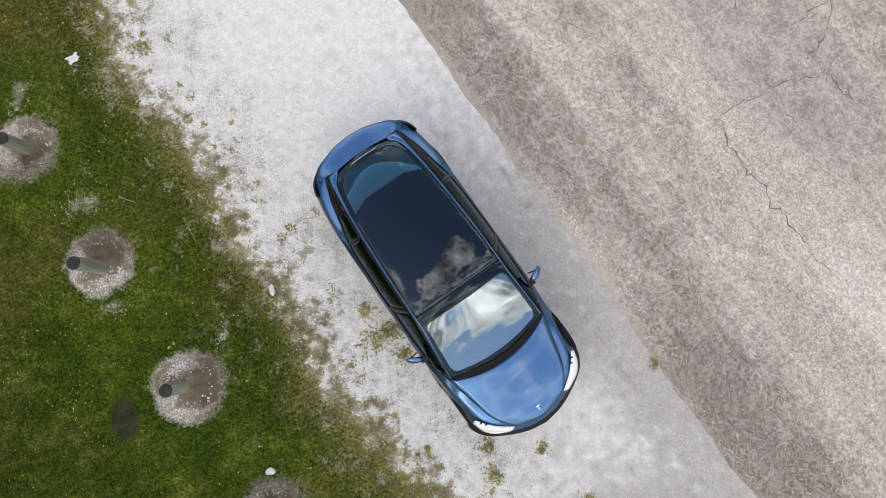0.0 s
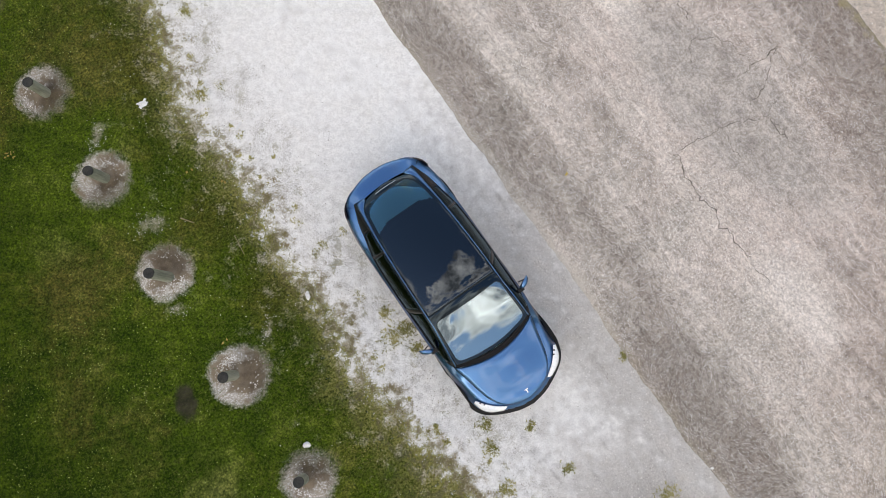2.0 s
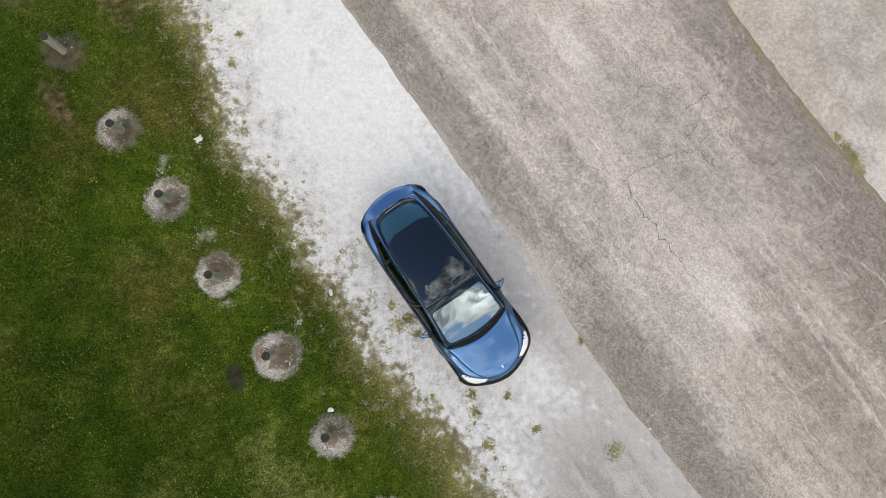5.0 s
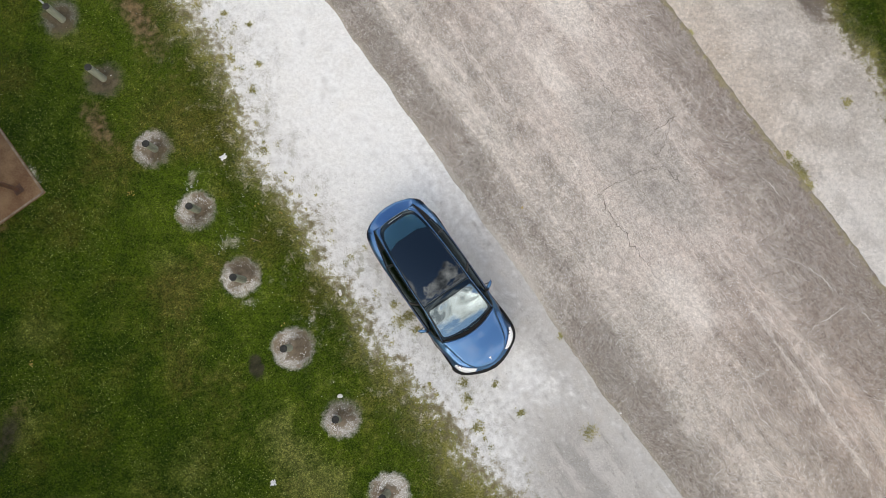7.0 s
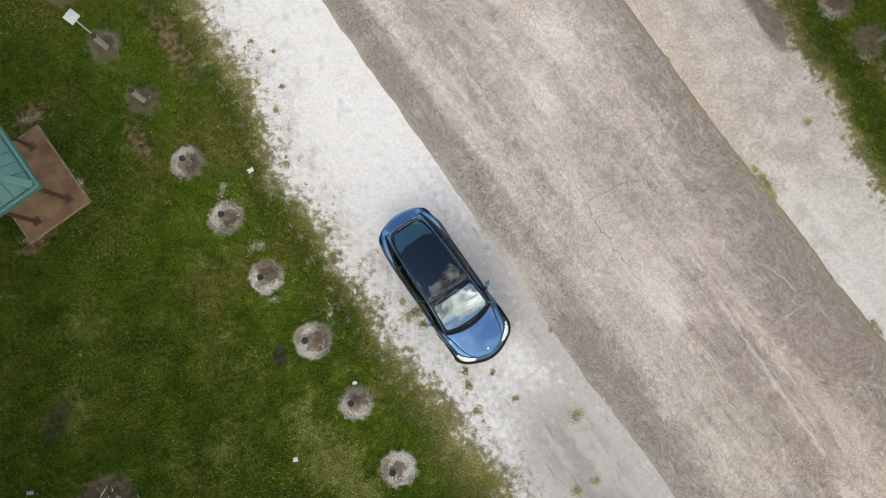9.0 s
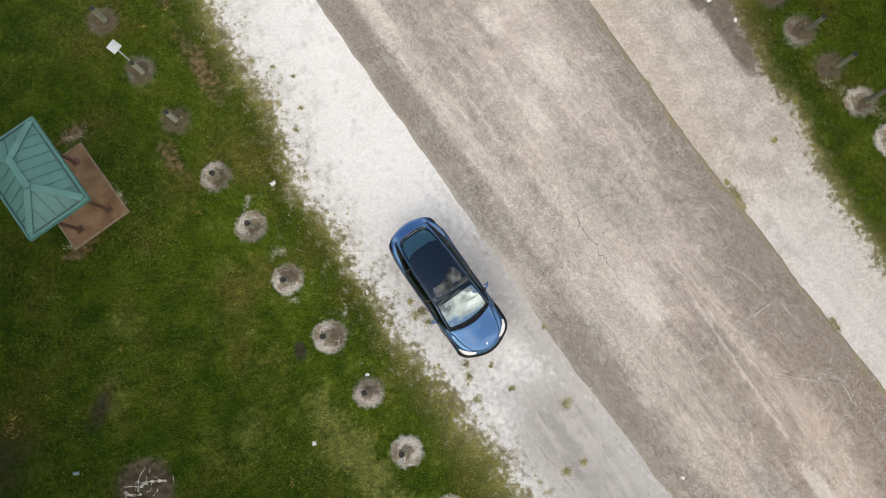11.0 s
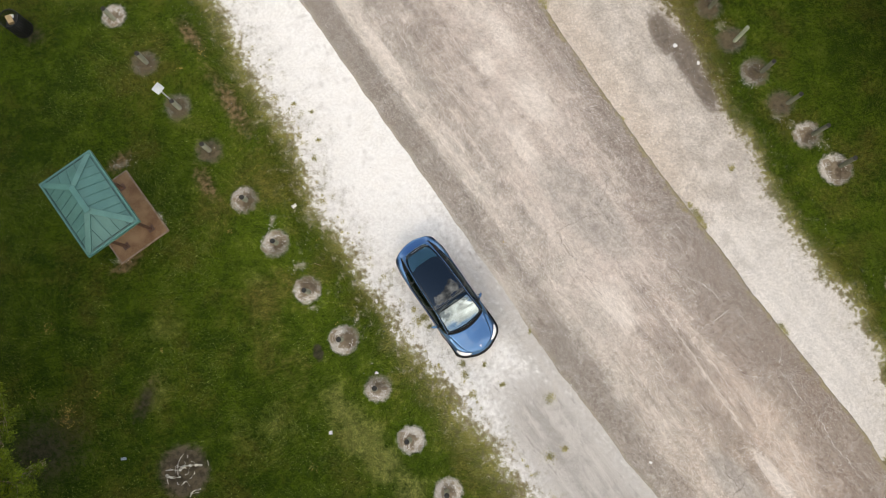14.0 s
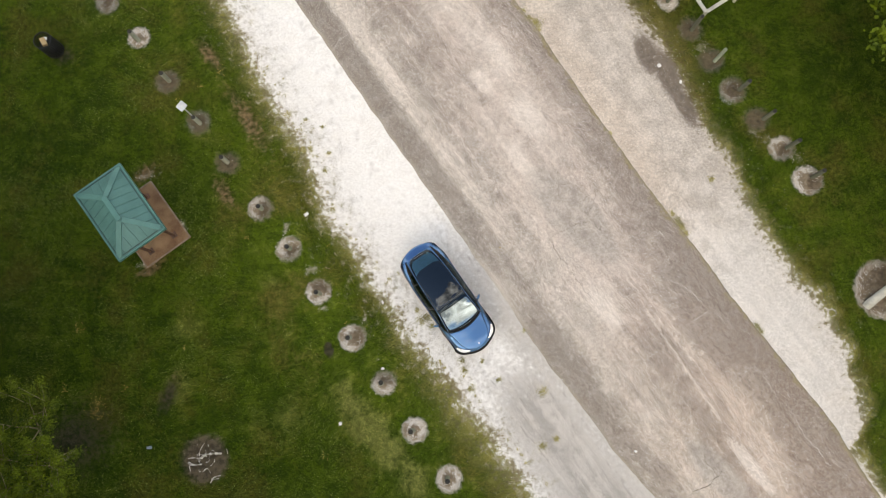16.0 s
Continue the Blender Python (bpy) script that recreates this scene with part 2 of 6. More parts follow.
    straw = s.mix(s.ramp(add(n_f, half(n_mid, 0.8)), 0.46, 0.62), straw, s.mix(s.ramp(n_grain, 0.4, 0.6), (0.17, 0.128, 0.075), (0.38, 0.30, 0.19)))
    straw = s.mix(s.math("MULTIPLY", s.ramp(s.attr("across"), 5.0, 7.0), s.ramp(s.attr("along"), -1.5, 1.5, 1.0, 0.0)), straw, s.mix(1.0, straw, (0.62, 0.58, 0.55), "MULTIPLY"))
    green = s.mix(s.math("MULTIPLY", rim, s.ramp(s.attr("across"), 5.0, 7.0, 0.88, 0.8)), green, straw)
    # stony bald spots inside the lawn's edge
    bald = s.ramp(add(s.noise(3.2, 5, 0.68), half(n_ff, 0.6), s.math("MULTIPLY", s.ramp(lawn, 1.1, 0.0), 0.13), s.math("MULTIPLY", scuff, 0.27)), 0.57, 0.80)
    bald = s.math("MULTIPLY", bald, s.ramp(s.attr("across"), 5.0, 7.0, 1.0, 0.3))
    green = s.mix(s.math("MULTIPLY", bald, s.math("MAXIMUM", s.math("MULTIPLY", scuff, 0.85), s.ramp(lawn, 2.4, 0.2, 0.0, 0.85))), green, s.mix(s.ramp(n_grain, 0.38, 0.6), (0.20, 0.16, 0.085), (0.70, 0.64, 0.54)))
    # gravel
    near = s.ramp(add(lawn, half(n_mid, 2.2)), -2.3, 0.0)
    white = s.mix(s.ramp(n_mid, 0.3, 0.7), (0.885, 0.868, 0.838), (0.955, 0.945, 0.925))
    fleck = s.ramp(add(n_ff, s.math("MULTIPLY", near, 0.10), half(n_f, 0.6)), 0.56, 0.72)
    white = s.mix(s.math("MULTIPLY", fleck, s.ramp(near, 0.0, 1.0, 0.12, 0.2)), white, s.mix(s.ramp(near, 0.75, 1.0), (0.40, 0.375, 0.34), (0.25, 0.21, 0.135)))
    white = s.mix(s.ramp(n_ff, 0.36, 0.64), s.mix(1.0, white, (0.9, 0.9, 0.9), "MULTIPLY"), s.mix(1.0, white, (1.05, 1.05, 1.05), "MULTIPLY"))
    n_grit = s.noise(10, 4, 0.7)
    white = s.mix(s.ramp(n_grit, 0.38, 0.62), s.mix(1.0, white, (0.92, 0.915, 0.91), "MULTIPLY"), s.mix(1.0, white, (1.04, 1.04, 1.04), "MULTIPLY"))
    # damp and dusty clouds in the stone, and clusters of grey grit
    murk = s.ramp(add(s.noise(0.9, 6, 0.66), half(n_f, 0.35), half(n_ff, 0.3)), 0.50, 0.68)
    white = s.mix(s.math("MULTIPLY", murk, 0.17), white, s.mix(s.ramp(n_ff, 0.4, 0.6), (0.42, 0.385, 0.345), (0.74, 0.70, 0.65)))
    smudge = s.ramp(add(s.noise(5.0, 6, 0.75), half(n_mid, 0.9), half(n_ff, 0.5)), 0.58, 0.70)
    white = s.mix(s.math("MULTIPLY", smudge, 0.27), white, (0.36, 0.325, 0.285))
    crumb, tone1 = s.dots(26, 0.30, 0.40)
    crumb2, tone2 = s.dots(46, 0.34, 0.44)
    often = s.ramp(add(s.math("MULTIPLY", near, 0.5), n_f, half(n_mid, 0.8)), 0.56, 0.92)
    white = s.mix(s.math("MULTIPLY", s.math("MULTIPLY", crumb, often), 0.32), white, s.mix(tone1, (0.14, 0.12, 0.085), (0.44, 0.41, 0.37)))
    white = s.mix(s.math("MULTIPLY", s.math("MULTIPLY", crumb2, s.ramp(often, 0, 1, 0.12, 1.0)), 0.5), white, s.mix(tone2, (0.26, 0.235, 0.2), (0.58, 0.55, 0.52)))
    chip, _ = s.dots(36, 0.35, 0.45)
    white = s.mix(s.math("MULTIPLY", chip, s.math("MAXIMUM", s.ramp(n_f, 0.4, 0.65, 0.1, 0.5), s.math("MULTIPLY", near, 0.75))), white, (0.94, 0.93, 0.91))
    chink = s.math("MULTIPLY", s.ramp(s.cells(44), 0.40, 0.62), s.math("MULTIPLY", near, s.ramp(add(n_mid, half(n_f, 0.7)), 0.36, 0.6, 0.1, 0.5)))
    white = s.mix(chink, white, s.mix(1.0, white, (0.52, 0.49, 0.45), "MULTIPLY"))
    grey = s.mix(s.ramp(add(0.5, half(n_mid, 0.4), half(drag, 0.9), half(n_f, 0.5)), 0.3, 0.7), (0.385, 0.36, 0.335), (0.615, 0.583, 0.548))
    smear = s.ramp(add(s.noise(1.0, 6, 0.7, vec=lay.outputs[0], stretch=(0.5, 3.2, 1)), half(n_f, 0.3)), 0.56, 0.68)
    grey = s.mix(s.math("MULTIPLY", smear, 0.5), grey, (0.28, 0.258, 0.237))
    grey = s.mix(s.math("MULTIPLY", s.ramp(add(n_ff, half(n_f, 0.5)), 0.56, 0.7), 0.4), grey, (0.27, 0.24, 0.21))
    grey = s.mix(s.ramp(n_ff, 0.36, 0.64), s.mix(1.0, grey, (0.8, 0.79, 0.78), "MULTIPLY"), s.mix(1.0, grey, (1.14, 1.14, 1.14), "MULTIPLY"))
    grey = s.mix(s.math("MULTIPLY", chip, 0.4), grey, (0.80, 0.77, 0.73))
    grey = s.mix(s.math("MULTIPLY", crumb2, 0.4), grey, s.mix(tone2, (0.2, 0.18, 0.16), (0.42, 0.39, 0.36)))
    grey = s.mix(s.ramp(add(tan, half(n_mid, 1.3), half(n_f, 0.6)), 0.15, 1.0, 0.0, 0.9), grey, s.mix(s.ramp(n_grain, 0.35, 0.65), (0.40, 0.34, 0.255), (0.62, 0.54, 0.43)))
    grit0, tone0 = s.dots(15, 0.4, 0.25)
    white = s.mix(s.math("MULTIPLY", s.math("MULTIPLY", grit0, s.math("MULTIPLY", s.ramp(often, 0, 1, 0.12, 1.0), s.ramp(add(n_f, half(n_mid, 0.8)), 0.44, 0.62))), 0.7), white, s.mix(tone0, (0.22, 0.19, 0.14), (0.55, 0.5, 0.43)))
    grey = s.mix(s.math("MULTIPLY", grit0, 0.6), grey, s.mix(s.ramp(tone0, 0.4, 0.6), (0.24, 0.21, 0.18), (0.85, 0.82, 0.78)))
    white = s.mix(s.ramp(add(pack, half(n_mid, 0.4), half(drag, 0.9), half(n_f, 0.8), half(n_ff, 0.3)), 0.12, 0.88), white, grey)
    # the shoulder beyond the road: tan dust by the asphalt, pale stone further off
    sandy = s.mix(s.ramp(add(n_mid, half(n_ff, 0.8)), 0.3, 0.7), (0.545, 0.456, 0.386), (0.70, 0.61, 0.535))
    far = s.mix(s.ramp(add(n_mid, half(drag, 0.8), half(n_ff, 0.9)), 0.3, 0.7), (0.475, 0.42, 0.373), (0.675, 0.608, 0.552))
    far = s.mix(s.ramp(add(tan, half(n_mid, 0.5), half(drag, 0.5)), 0.0, 1.0), far, sandy)
    far = s.mix(s.ramp(n_grit, 0.38, 0.62), s.mix(1.0, far, (0.85, 0.84, 0.83), "MULTIPLY"), s.mix(1.0, far, (1.12, 1.12, 1.12), "MULTIPLY"))
    far = s.mix(s.math("MULTIPLY", chip, 0.45), far, (0.84, 0.81, 0.77))
    far = s.mix(s.math("MULTIPLY", crumb2, 0.45), far, s.mix(tone2, (0.26, 0.23, 0.2), (0.5, 0.46, 0.42)))
    far = s.mix(s.math("MULTIPLY", crumb, 0.35), far, s.mix(tone1, (0.18, 0.16, 0.13), (0.4, 0.37, 0.33)))
    far = s.mix(s.math("MULTIPLY", s.ramp(add(n_ff, half(n_f, 0.7)), 0.55, 0.7), 0.5), far, (0.33, 0.295, 0.26))
    grit, tone5 = s.dots(14, 0.5, 0.27)
    far = s.mix(s.math("MULTIPLY", grit, 0.7), far, s.mix(s.ramp(tone5, 0.4, 0.6), (0.27, 0.24, 0.21), (0.93, 0.91, 0.88)))
    far = s.mix(s.ramp(add(s.attr("along"), half(n_mid, 5.0)), 0.5, 6.0, 0.0, 0.45), far, white)
    white = s.mix(s.ramp(s.attr("across"), 6.0, 6.2), white, far)
    # the lawn's edge is ragged at several sizes
    inside = s.ramp(add(lawn, half(n_mid, 1.2), half(n_f, 1.6), half(n_ff, 1.2), half(n_grain, 0.8)), -0.16, 0.16)
    isle = s.math("MULTIPLY", s.ramp(add(s.noise(4.2, 4, 0.65), half(n_mid, 0.5), half(n_ff, 0.6)), 0.59, 0.66), s.ramp(lawn, -1.5, -0.25))
    white = s.mix(s.math("MULTIPLY", isle, s.ramp(s.attr("across"), 5.0, 7.0, 0.7, 0.2)), white, s.mix(s.ramp(n_ff, 0.4, 0.6), (0.13, 0.115, 0.03), (0.30, 0.26, 0.12)))
    col = s.mix(inside, white, green)
    soil = s.mix(s.ramp(s.attr("across"), 5.0, 7.0), s.mix(s.attr("dark_soil"), s.mix(s.ramp(n_f, 0.3, 0.7), (0.075, 0.046, 0.024), (0.235, 0.15, 0.085)), s.mix(s.ramp(n_f, 0.3, 0.7), (0.021, 0.0175, 0.0115), (0.056, 0.047, 0.032))), s.mix(s.ramp(n_f, 0.3, 0.7), (0.108, 0.083, 0.065), (0.215, 0.173, 0.139)))
    soil = s.mix(s.math("MULTIPLY", s.ramp(n_grain, 0.6, 0.72), 0.4), soil, (0.3, 0.26, 0.22))
    col = s.mix(s.math("MULTIPLY", s.ramp(add(bare, half(n_f, 1.6), half(n_ff, 1.0), half(n_mid, 0.8)), -0.1, 1.1), 0.88), col, soil)
    # soil rings, pale stones at the rim
    dust = s.mix(s.ramp(add(n_f, half(n_mid, 0.8)), 0.3, 0.7), (0.071, 0.051, 0.036), (0.145, 0.107, 0.075))
    dust = s.mix(s.math("MULTIPLY", s.ramp(stony, 0.2, 0.8), 0.75), dust, s.mix(s.ramp(n_f, 0.3, 0.7), (0.20, 0.152, 0.104), (0.36, 0.285, 0.204)))
    dust = s.mix(s.math("MULTIPLY", s.ramp(n_grain, 0.56, 0.7), 0.35), dust, (0.42, 0.38, 0.34))
    stones = s.ramp(add(n_grain, half(n_ff, 0.7)), 0.44, 0.58)
    shore = s.ramp(add(bed, half(n_mid, 1.4), half(n_f, 1.0), half(n_ff, 0.4)), 0.26, 0.04)
    dust = s.mix(s.math("MULTIPLY", s.math("MULTIPLY", stones, shore), s.math("MULTIPLY", stony, 0.75)), dust, (0.70, 0.665, 0.62))
    dust = s.mix(s.math("MULTIPLY", s.math("MULTIPLY", shore, stony), 0.5), dust, (0.62, 0.56, 0.48))
    shell, tone4 = s.dots(34, 0.72, 0.5)
    dust = s.mix(s.math("MULTIPLY", s.math("MULTIPLY", shell, s.ramp(shore, 0.25, 0.8)), stony), dust, s.mix(tone4, (0.68, 0.65, 0.6), (0.95, 0.94, 0.92)))
    soft = s.ramp(add(bed, half(n_f, 0.5), half(n_ff, 0.4), half(n_mid, 0.3)), -0.16, 0.26, 0.0, 0.85)
    crisp = s.ramp(add(bed, half(n_f, 0.30), half(n_ff, 0.25), half(n_mid, 0.2)), -0.09, 0.09)
    col = s.mix(s.mix(s.ramp(stony, 0.1, 0.5), soft, crisp), col, dust)
    s.color(col)
    s.bump(add(n_grain, s.math("MULTIPLY", n_ff, 0.8)), 0.7, 0.02)
    return s.m


GROUND = ground_surface()
gx, gy = spline_axis(-19, 20, 0.14, 420), spline_axis(-9, 16, 0.14, 420)
X, Y = np.meshgrid(gx, gy)


def lay_of(x, y):
    """Position along and across the road, and how far inside a lawn."""
    s, q = x * ALONG[0] + y * ALONG[1], x * ACROSS[0] + y * ACROSS[1]
    return s, q, np.maximum(edge(LAWN_NEAR, s) - q, q - edge(LAWN_FAR, s))


BEDS = RINGS + [(-9.22, -5.62, 0.92, 0.0), (17.55, 1.1, 1.2, 0.5)]
BARE = [(-4.6, -1.42, 0.40, 0.24, -1.3), (-9.1, 4.9, 1.0, 0.4, -0.95), (-8.3, 8.0, 2.0, 0.5, -0.98), (-10.1, 10.9, 1.2, 0.4, -0.9), (-14.4, -5.0, 2.2, 1.7, 0.4), (8.55, 11.05, 1.25, 0.62, -1.2), (9.35, 10.15, 1.7, 0.62, -1.2), (9.95, 8.85, 1.5, 0.45, -1.1),
        (-10.8, -3.2, 1.1, 0.4, 1.2), (-16.35, 10.85, 0.6, 0.5, 0.0), (-12.5, 5.7, 0.75, 0.4, 0.6), (-11.9, 1.75, 0.8, 0.3, 0.6)]


# Rings whose stones lie mostly on one side: the way there, in degrees.
SHINGLE = {(-7.6, 4.28): 165, (-6.36, 2.6): 125, (-5.1, 0.86): 255, (-3.68, -0.95): 195, (-2.4, -2.69): 262, (14.85, 5.6): 170, (13.88, 6.95): 140, (12.05, 9.5): 215, (17.55, 1.1): 190}


def shingle(cx, cy, a):
    """How stony a ring is on the side that the angle a names."""
    if (cx, cy) not in SHINGLE:
        return np.ones(np.shape(a))
    return np.clip(0.7 + 0.6 * np.cos(a - radians(SHINGLE[cx, cy])), 0.38, 1)


def bed_of(x, y):
    out, much = np.full(np.shape(x), -9.0), np.zeros(np.shape(x))
    for cx, cy, r, st in BEDS:
        d = r - np.hypot(x - cx, y - cy)
        much = np.where(d > out, st * shingle(cx, cy, np.arctan2(y - cy, x - cx)), much)
        out = np.maximum(out, d)
    return out, much


def bare_of(x, y):
    out = np.full(np.shape(x), -1.0)
    for cx, cy, a, b, turn in BARE:
        out = np.maximum(out, (2.3 if cx > 5 else 2.4 if cx == -4.6 else 1.0) * pool(x, y, cx, cy, a, b, turn))
    return out


S, Q, lawn = lay_of(X, Y)
bed, stony = bed_of(X, Y)
bare = bare_of(X, Y)
lush = np.zeros(X.shape)
for cx, cy, a, b, turn, k in [(-2.75, -4.6, 3.4, 0.95, -0.85, 1.6), (-3.9, -3.0, 1.2, 0.6, -0.9, 0.9), (-6.9, 1.3, 1.3, 0.6, -0.8, 0.6), (-10.0, 7.2, 1.6, 0.7, -0.9, 0.5), (-4.6, 3.2, 2.0, 0.6, -1.0, 0.6), (-1.2, -6.4, 1.4, 1.0, -0.9, 1.0), (-10.3, -0.6, 1.2, 0.7, 0.5, 1.3), (-10.3, -2.8, 1.0, 0.8, 1.2, 1.1), (-6.5, -4.2, 2.2, 1.3, 0.4, 0.6)]:
    lush = np.maximum(lush, k * np.clip(pool(X, Y, cx, cy, a, b, turn), 0, 1))
SCUFFS = [(-6.52, 3.45, 0.32, 0.16, 1.3), (-4.86, 0.22, 0.22, 0.16, 0), (-5.4, 1.75, 0.35, 0.25, 0.5), (13.3, 7.3, 0.35, 0.2, -0.9), (14.5, 6.55, 0.3, 0.2, -0.9), (10.8, 11.4, 0.35, 0.25, 1), (12.75, 7.65, 0.3, 0.2, -0.9), (11.7, 9.0, 0.3, 0.15, -0.9), (-3.2, -0.2, 0.3, 0.12, 1.4), (-12.45, 5.6, 0.5, 0.22, 0.3), (-12.05, 2.0, 0.5, 0.2, 0.6), (-10.75, 3.6, 0.6, 0.1, -0.9)]
scuff = np.zeros(X.shape)
for cx, cy, a, b, turn in SCUFFS:
    scuff = np.maximum(scuff, np.clip(1.5 * pool(X, Y, cx, cy, a, b, turn), 0, 1))
# darker soil spots; under the tree and at the bin they paint in shade
dark_soil = np.zeros(X.shape)
for cx, cy, r in [(-4.6, -1.42, 1.0), (-14.2, -5.2, 2.6), (-16.35, 10.85, 1.2), (-11.4, -3.6, 1.6)]:
    dark_soil = np.maximum(dark_soil, np.clip(3 * (1 - np.hypot(X - cx, Y - cy) / r), 0, 1))
DRY_S, DRY_K = [-14, -9, -6, -2, 0.5, 2.5, 5, 9], [0.75, 0.6, 0.35, 0.45, 0.7, 1.0, 1.15, 1.1]
dry = np.where(Q > 6, np.interp(S, [-7, -4, -2, 0, 6], [0.7, 1.2, 1.0, 0.4, 0.35]), np.interp(S, DRY_S, DRY_K))
mid = edge(ROAD_NEAR, S) - Q
packed = np.clip(1.15 - mid / 1.35, 0, 0.68) * np.clip((S + 5.5) / 5.0, 0.15, 1)
packed = np.maximum(packed, np.clip((S - 1.5) / 3.5, 0, 1.0) * (mid > 0) * np.clip(1.9 - mid / 2.1, 0, 1) * np.clip((mid - 0.05) / 0.7, 0.2, 1))
packed = np.where(Q > 6, 0.0, packed)
tan = np.where(Q > 6, np.clip(1.15 - (Q - edge(ROAD_FAR, S)) / 1.7, 0.0, 1) * np.clip(1 - (S + 1) / 7.0, 0.15, 1), 0.0)
Z = -0.035 * np.clip(bed / 0.4, 0, 1) + 0.012 * np.clip(lawn / 0.6, 0, 1) - 0.03 * np.clip(bare, 0, 1)
nx, ny = len(gx), len(gy)
idx = np.arange(nx * ny).reshape(ny, nx)
quads = np.stack([idx[:-1, :-1], idx[:-1, 1:], idx[1:, 1:], idx[1:, :-1]], -1).reshape(-1, 4)
ground = mesh_object("ground", np.stack([X, Y, Z], -1).reshape(-1, 3), quads, GROUND,
                     dict(lawn=lawn, bed=bed, bare=bare, packed=packed, stony=stony, lush=lush, tan=tan, scuff=scuff, dry=dry, dark_soil=dark_soil, along=S, across=Q), smooth=True)
tagged(ground, "mown green lawn running into pale crushed-stone shoulders", "ground", kind="structure")


# ---------------------------------------------------------------- road
def road_surface():
    s = Surface("old_asphalt", 0.9)
    s.bsdf.inputs["Specular IOR Level"].default_value = 0.2
    across, rim = s.attr("across"), s.attr("rim")
    half = lambda n, k: s.math("MULTIPLY", s.math("SUBTRACT", n, 0.5), k)
    add = lambda *v: v[0] if len(v) == 1 else s.math("ADD", v[0], add(*v[1:]))
    streak = s.noise(1.0, 4, 0.55, stretch=(0.05, 1.3, 1))
    streak2 = s.noise(1.0, 6, 0.7, stretch=(0.4, 5.0, 1))
    blot, dusty, fine, grain = s.noise(0.8, 6, 0.65), s.noise(2.6, 9, 0.75, stretch=(0.7, 1.2, 1)), s.noise(7, 5, 0.7), s.noise(60, 3, 0.75)
    f = add(0.5, half(streak, 0.4), half(streak2, 0.62), half(blot, 0.4), half(dusty, 0.75), half(fine, 0.4), s.math("MULTIPLY", s.attr("wear"), 0.5))
    base = s.mix(s.ramp(f, 0.08, 0.94), (0.237, 0.197, 0.172), (0.622, 0.548, 0.496))
    # reddish and greyish stretches
    base = s.mix(s.ramp(s.noise(0.7, 4, 0.6), 0.36, 0.64), s.mix(1.0, base, (0.995, 1.0, 0.995), "MULTIPLY"), s.mix(1.0, base, (1.015, 0.992, 0.985), "MULTIPLY"))
    base = s.mix(s.attr("rust"), base, s.mix(1.0, base, (0.99, 0.93, 0.87), "MULTIPLY"))
    base = s.mix(s.ramp(add(across, half(blot, 3.0)), 1.2, 4.2), s.mix(1.0, base, (0.975, 1.0, 0.99), "MULTIPLY"), s.mix(1.0, base, (1.012, 0.998, 0.995), "MULTIPLY"))
    # dust lies in ragged flakes on the worn strips
    flake = s.ramp(add(s.noise(3.4, 8, 0.72, stretch=(0.55, 1.2, 1)), half(blot, 0.5), s.math("MULTIPLY", s.attr("wear"), 0.1)), 0.54, 0.68)
    base = s.mix(s.math("MULTIPLY", flake, 0.5), base, (0.70, 0.628, 0.575))
    base = s.mix(s.ramp(s.attr("dust"), 0.0, 1.0, 0.0, 1.0), base, s.mix(s.math("MULTIPLY", s.ramp(add(s.attr("dust"), half(dusty, 1.5), half(fine, 0.9), half(s.noise(14, 5, 0.8), 0.6)), 0.3, 0.62), 0.8), base, (0.70, 0.628, 0.57)))
    base = s.mix(s.math("MULTIPLY", s.ramp(add(s.attr("smooth_patch"), half(blot, 0.5), half(dusty, 0.4)), 0.1, 0.8), 0.75), base, s.mix(s.ramp(add(dusty, half(streak2, 0.6)), 0.32, 0.66), (0.322, 0.291, 0.266), (0.46, 0.421, 0.385)))
    rough = s.noise(22, 6, 0.85)
    base = s.mix(s.ramp(rough, 0.36, 0.64), s.mix(1.0, base, (0.81, 0.8, 0.79), "MULTIPLY"), s.mix(1.0, base, (1.15, 1.15, 1.15), "MULTIPLY"))
    gritty = s.noise(11, 4, 0.8)
    base = s.mix(s.ramp(gritty, 0.38, 0.62), s.mix(1.0, base, (0.82, 0.815, 0.81), "MULTIPLY"), s.mix(1.0, base, (1.17, 1.17, 1.17), "MULTIPLY"))
    sparse = s.ramp(s.attr("smooth_patch"), 0, 1, 1.0, 0.3)
    tar, _ = s.dots(38, 0.5, 0.5)
    base = s.mix(s.math("MULTIPLY", tar, s.math("MULTIPLY", sparse, 0.55)), base, s.mix(1.0, base, (0.42, 0.39, 0.37), "MULTIPLY"))
    chip, tone2 = s.dots(48, 0.42, 0.46)
    base = s.mix(s.math("MULTIPLY", chip, s.math("MULTIPLY", sparse, 0.7)), base, s.mix(tone2, (0.56, 0.50, 0.46), (0.92, 0.87, 0.83)))
    fleck, tone3 = s.dots(35, 0.42, 0.27)
    base = s.mix(s.math("MULTIPLY", fleck, s.math("MULTIPLY", sparse, 0.75)), base, s.mix(tone3, (0.62, 0.56, 0.52), (1.0, 0.96, 0.93)))
    pit, _ = s.dots(24, 0.4, 0.3)
    base = s.mix(s.math("MULTIPLY", pit, 0.4), base, s.mix(1.0, base, (0.42, 0.39, 0.37), "MULTIPLY"))
    glint, _ = s.dots(55, 0.2, 0.5)
    base = s.mix(s.math("MULTIPLY", glint, s.math("MULTIPLY", sparse, s.ramp(dusty, 0.35, 0.6, 0.55, 0.9))), base, (0.97, 0.94, 0.91))
    hole, _ = s.dots(5.5, 0.25, 0.09)
    base = s.mix(s.math("MULTIPLY", hole, 0.6), base, (0.13, 0.11, 0.095))
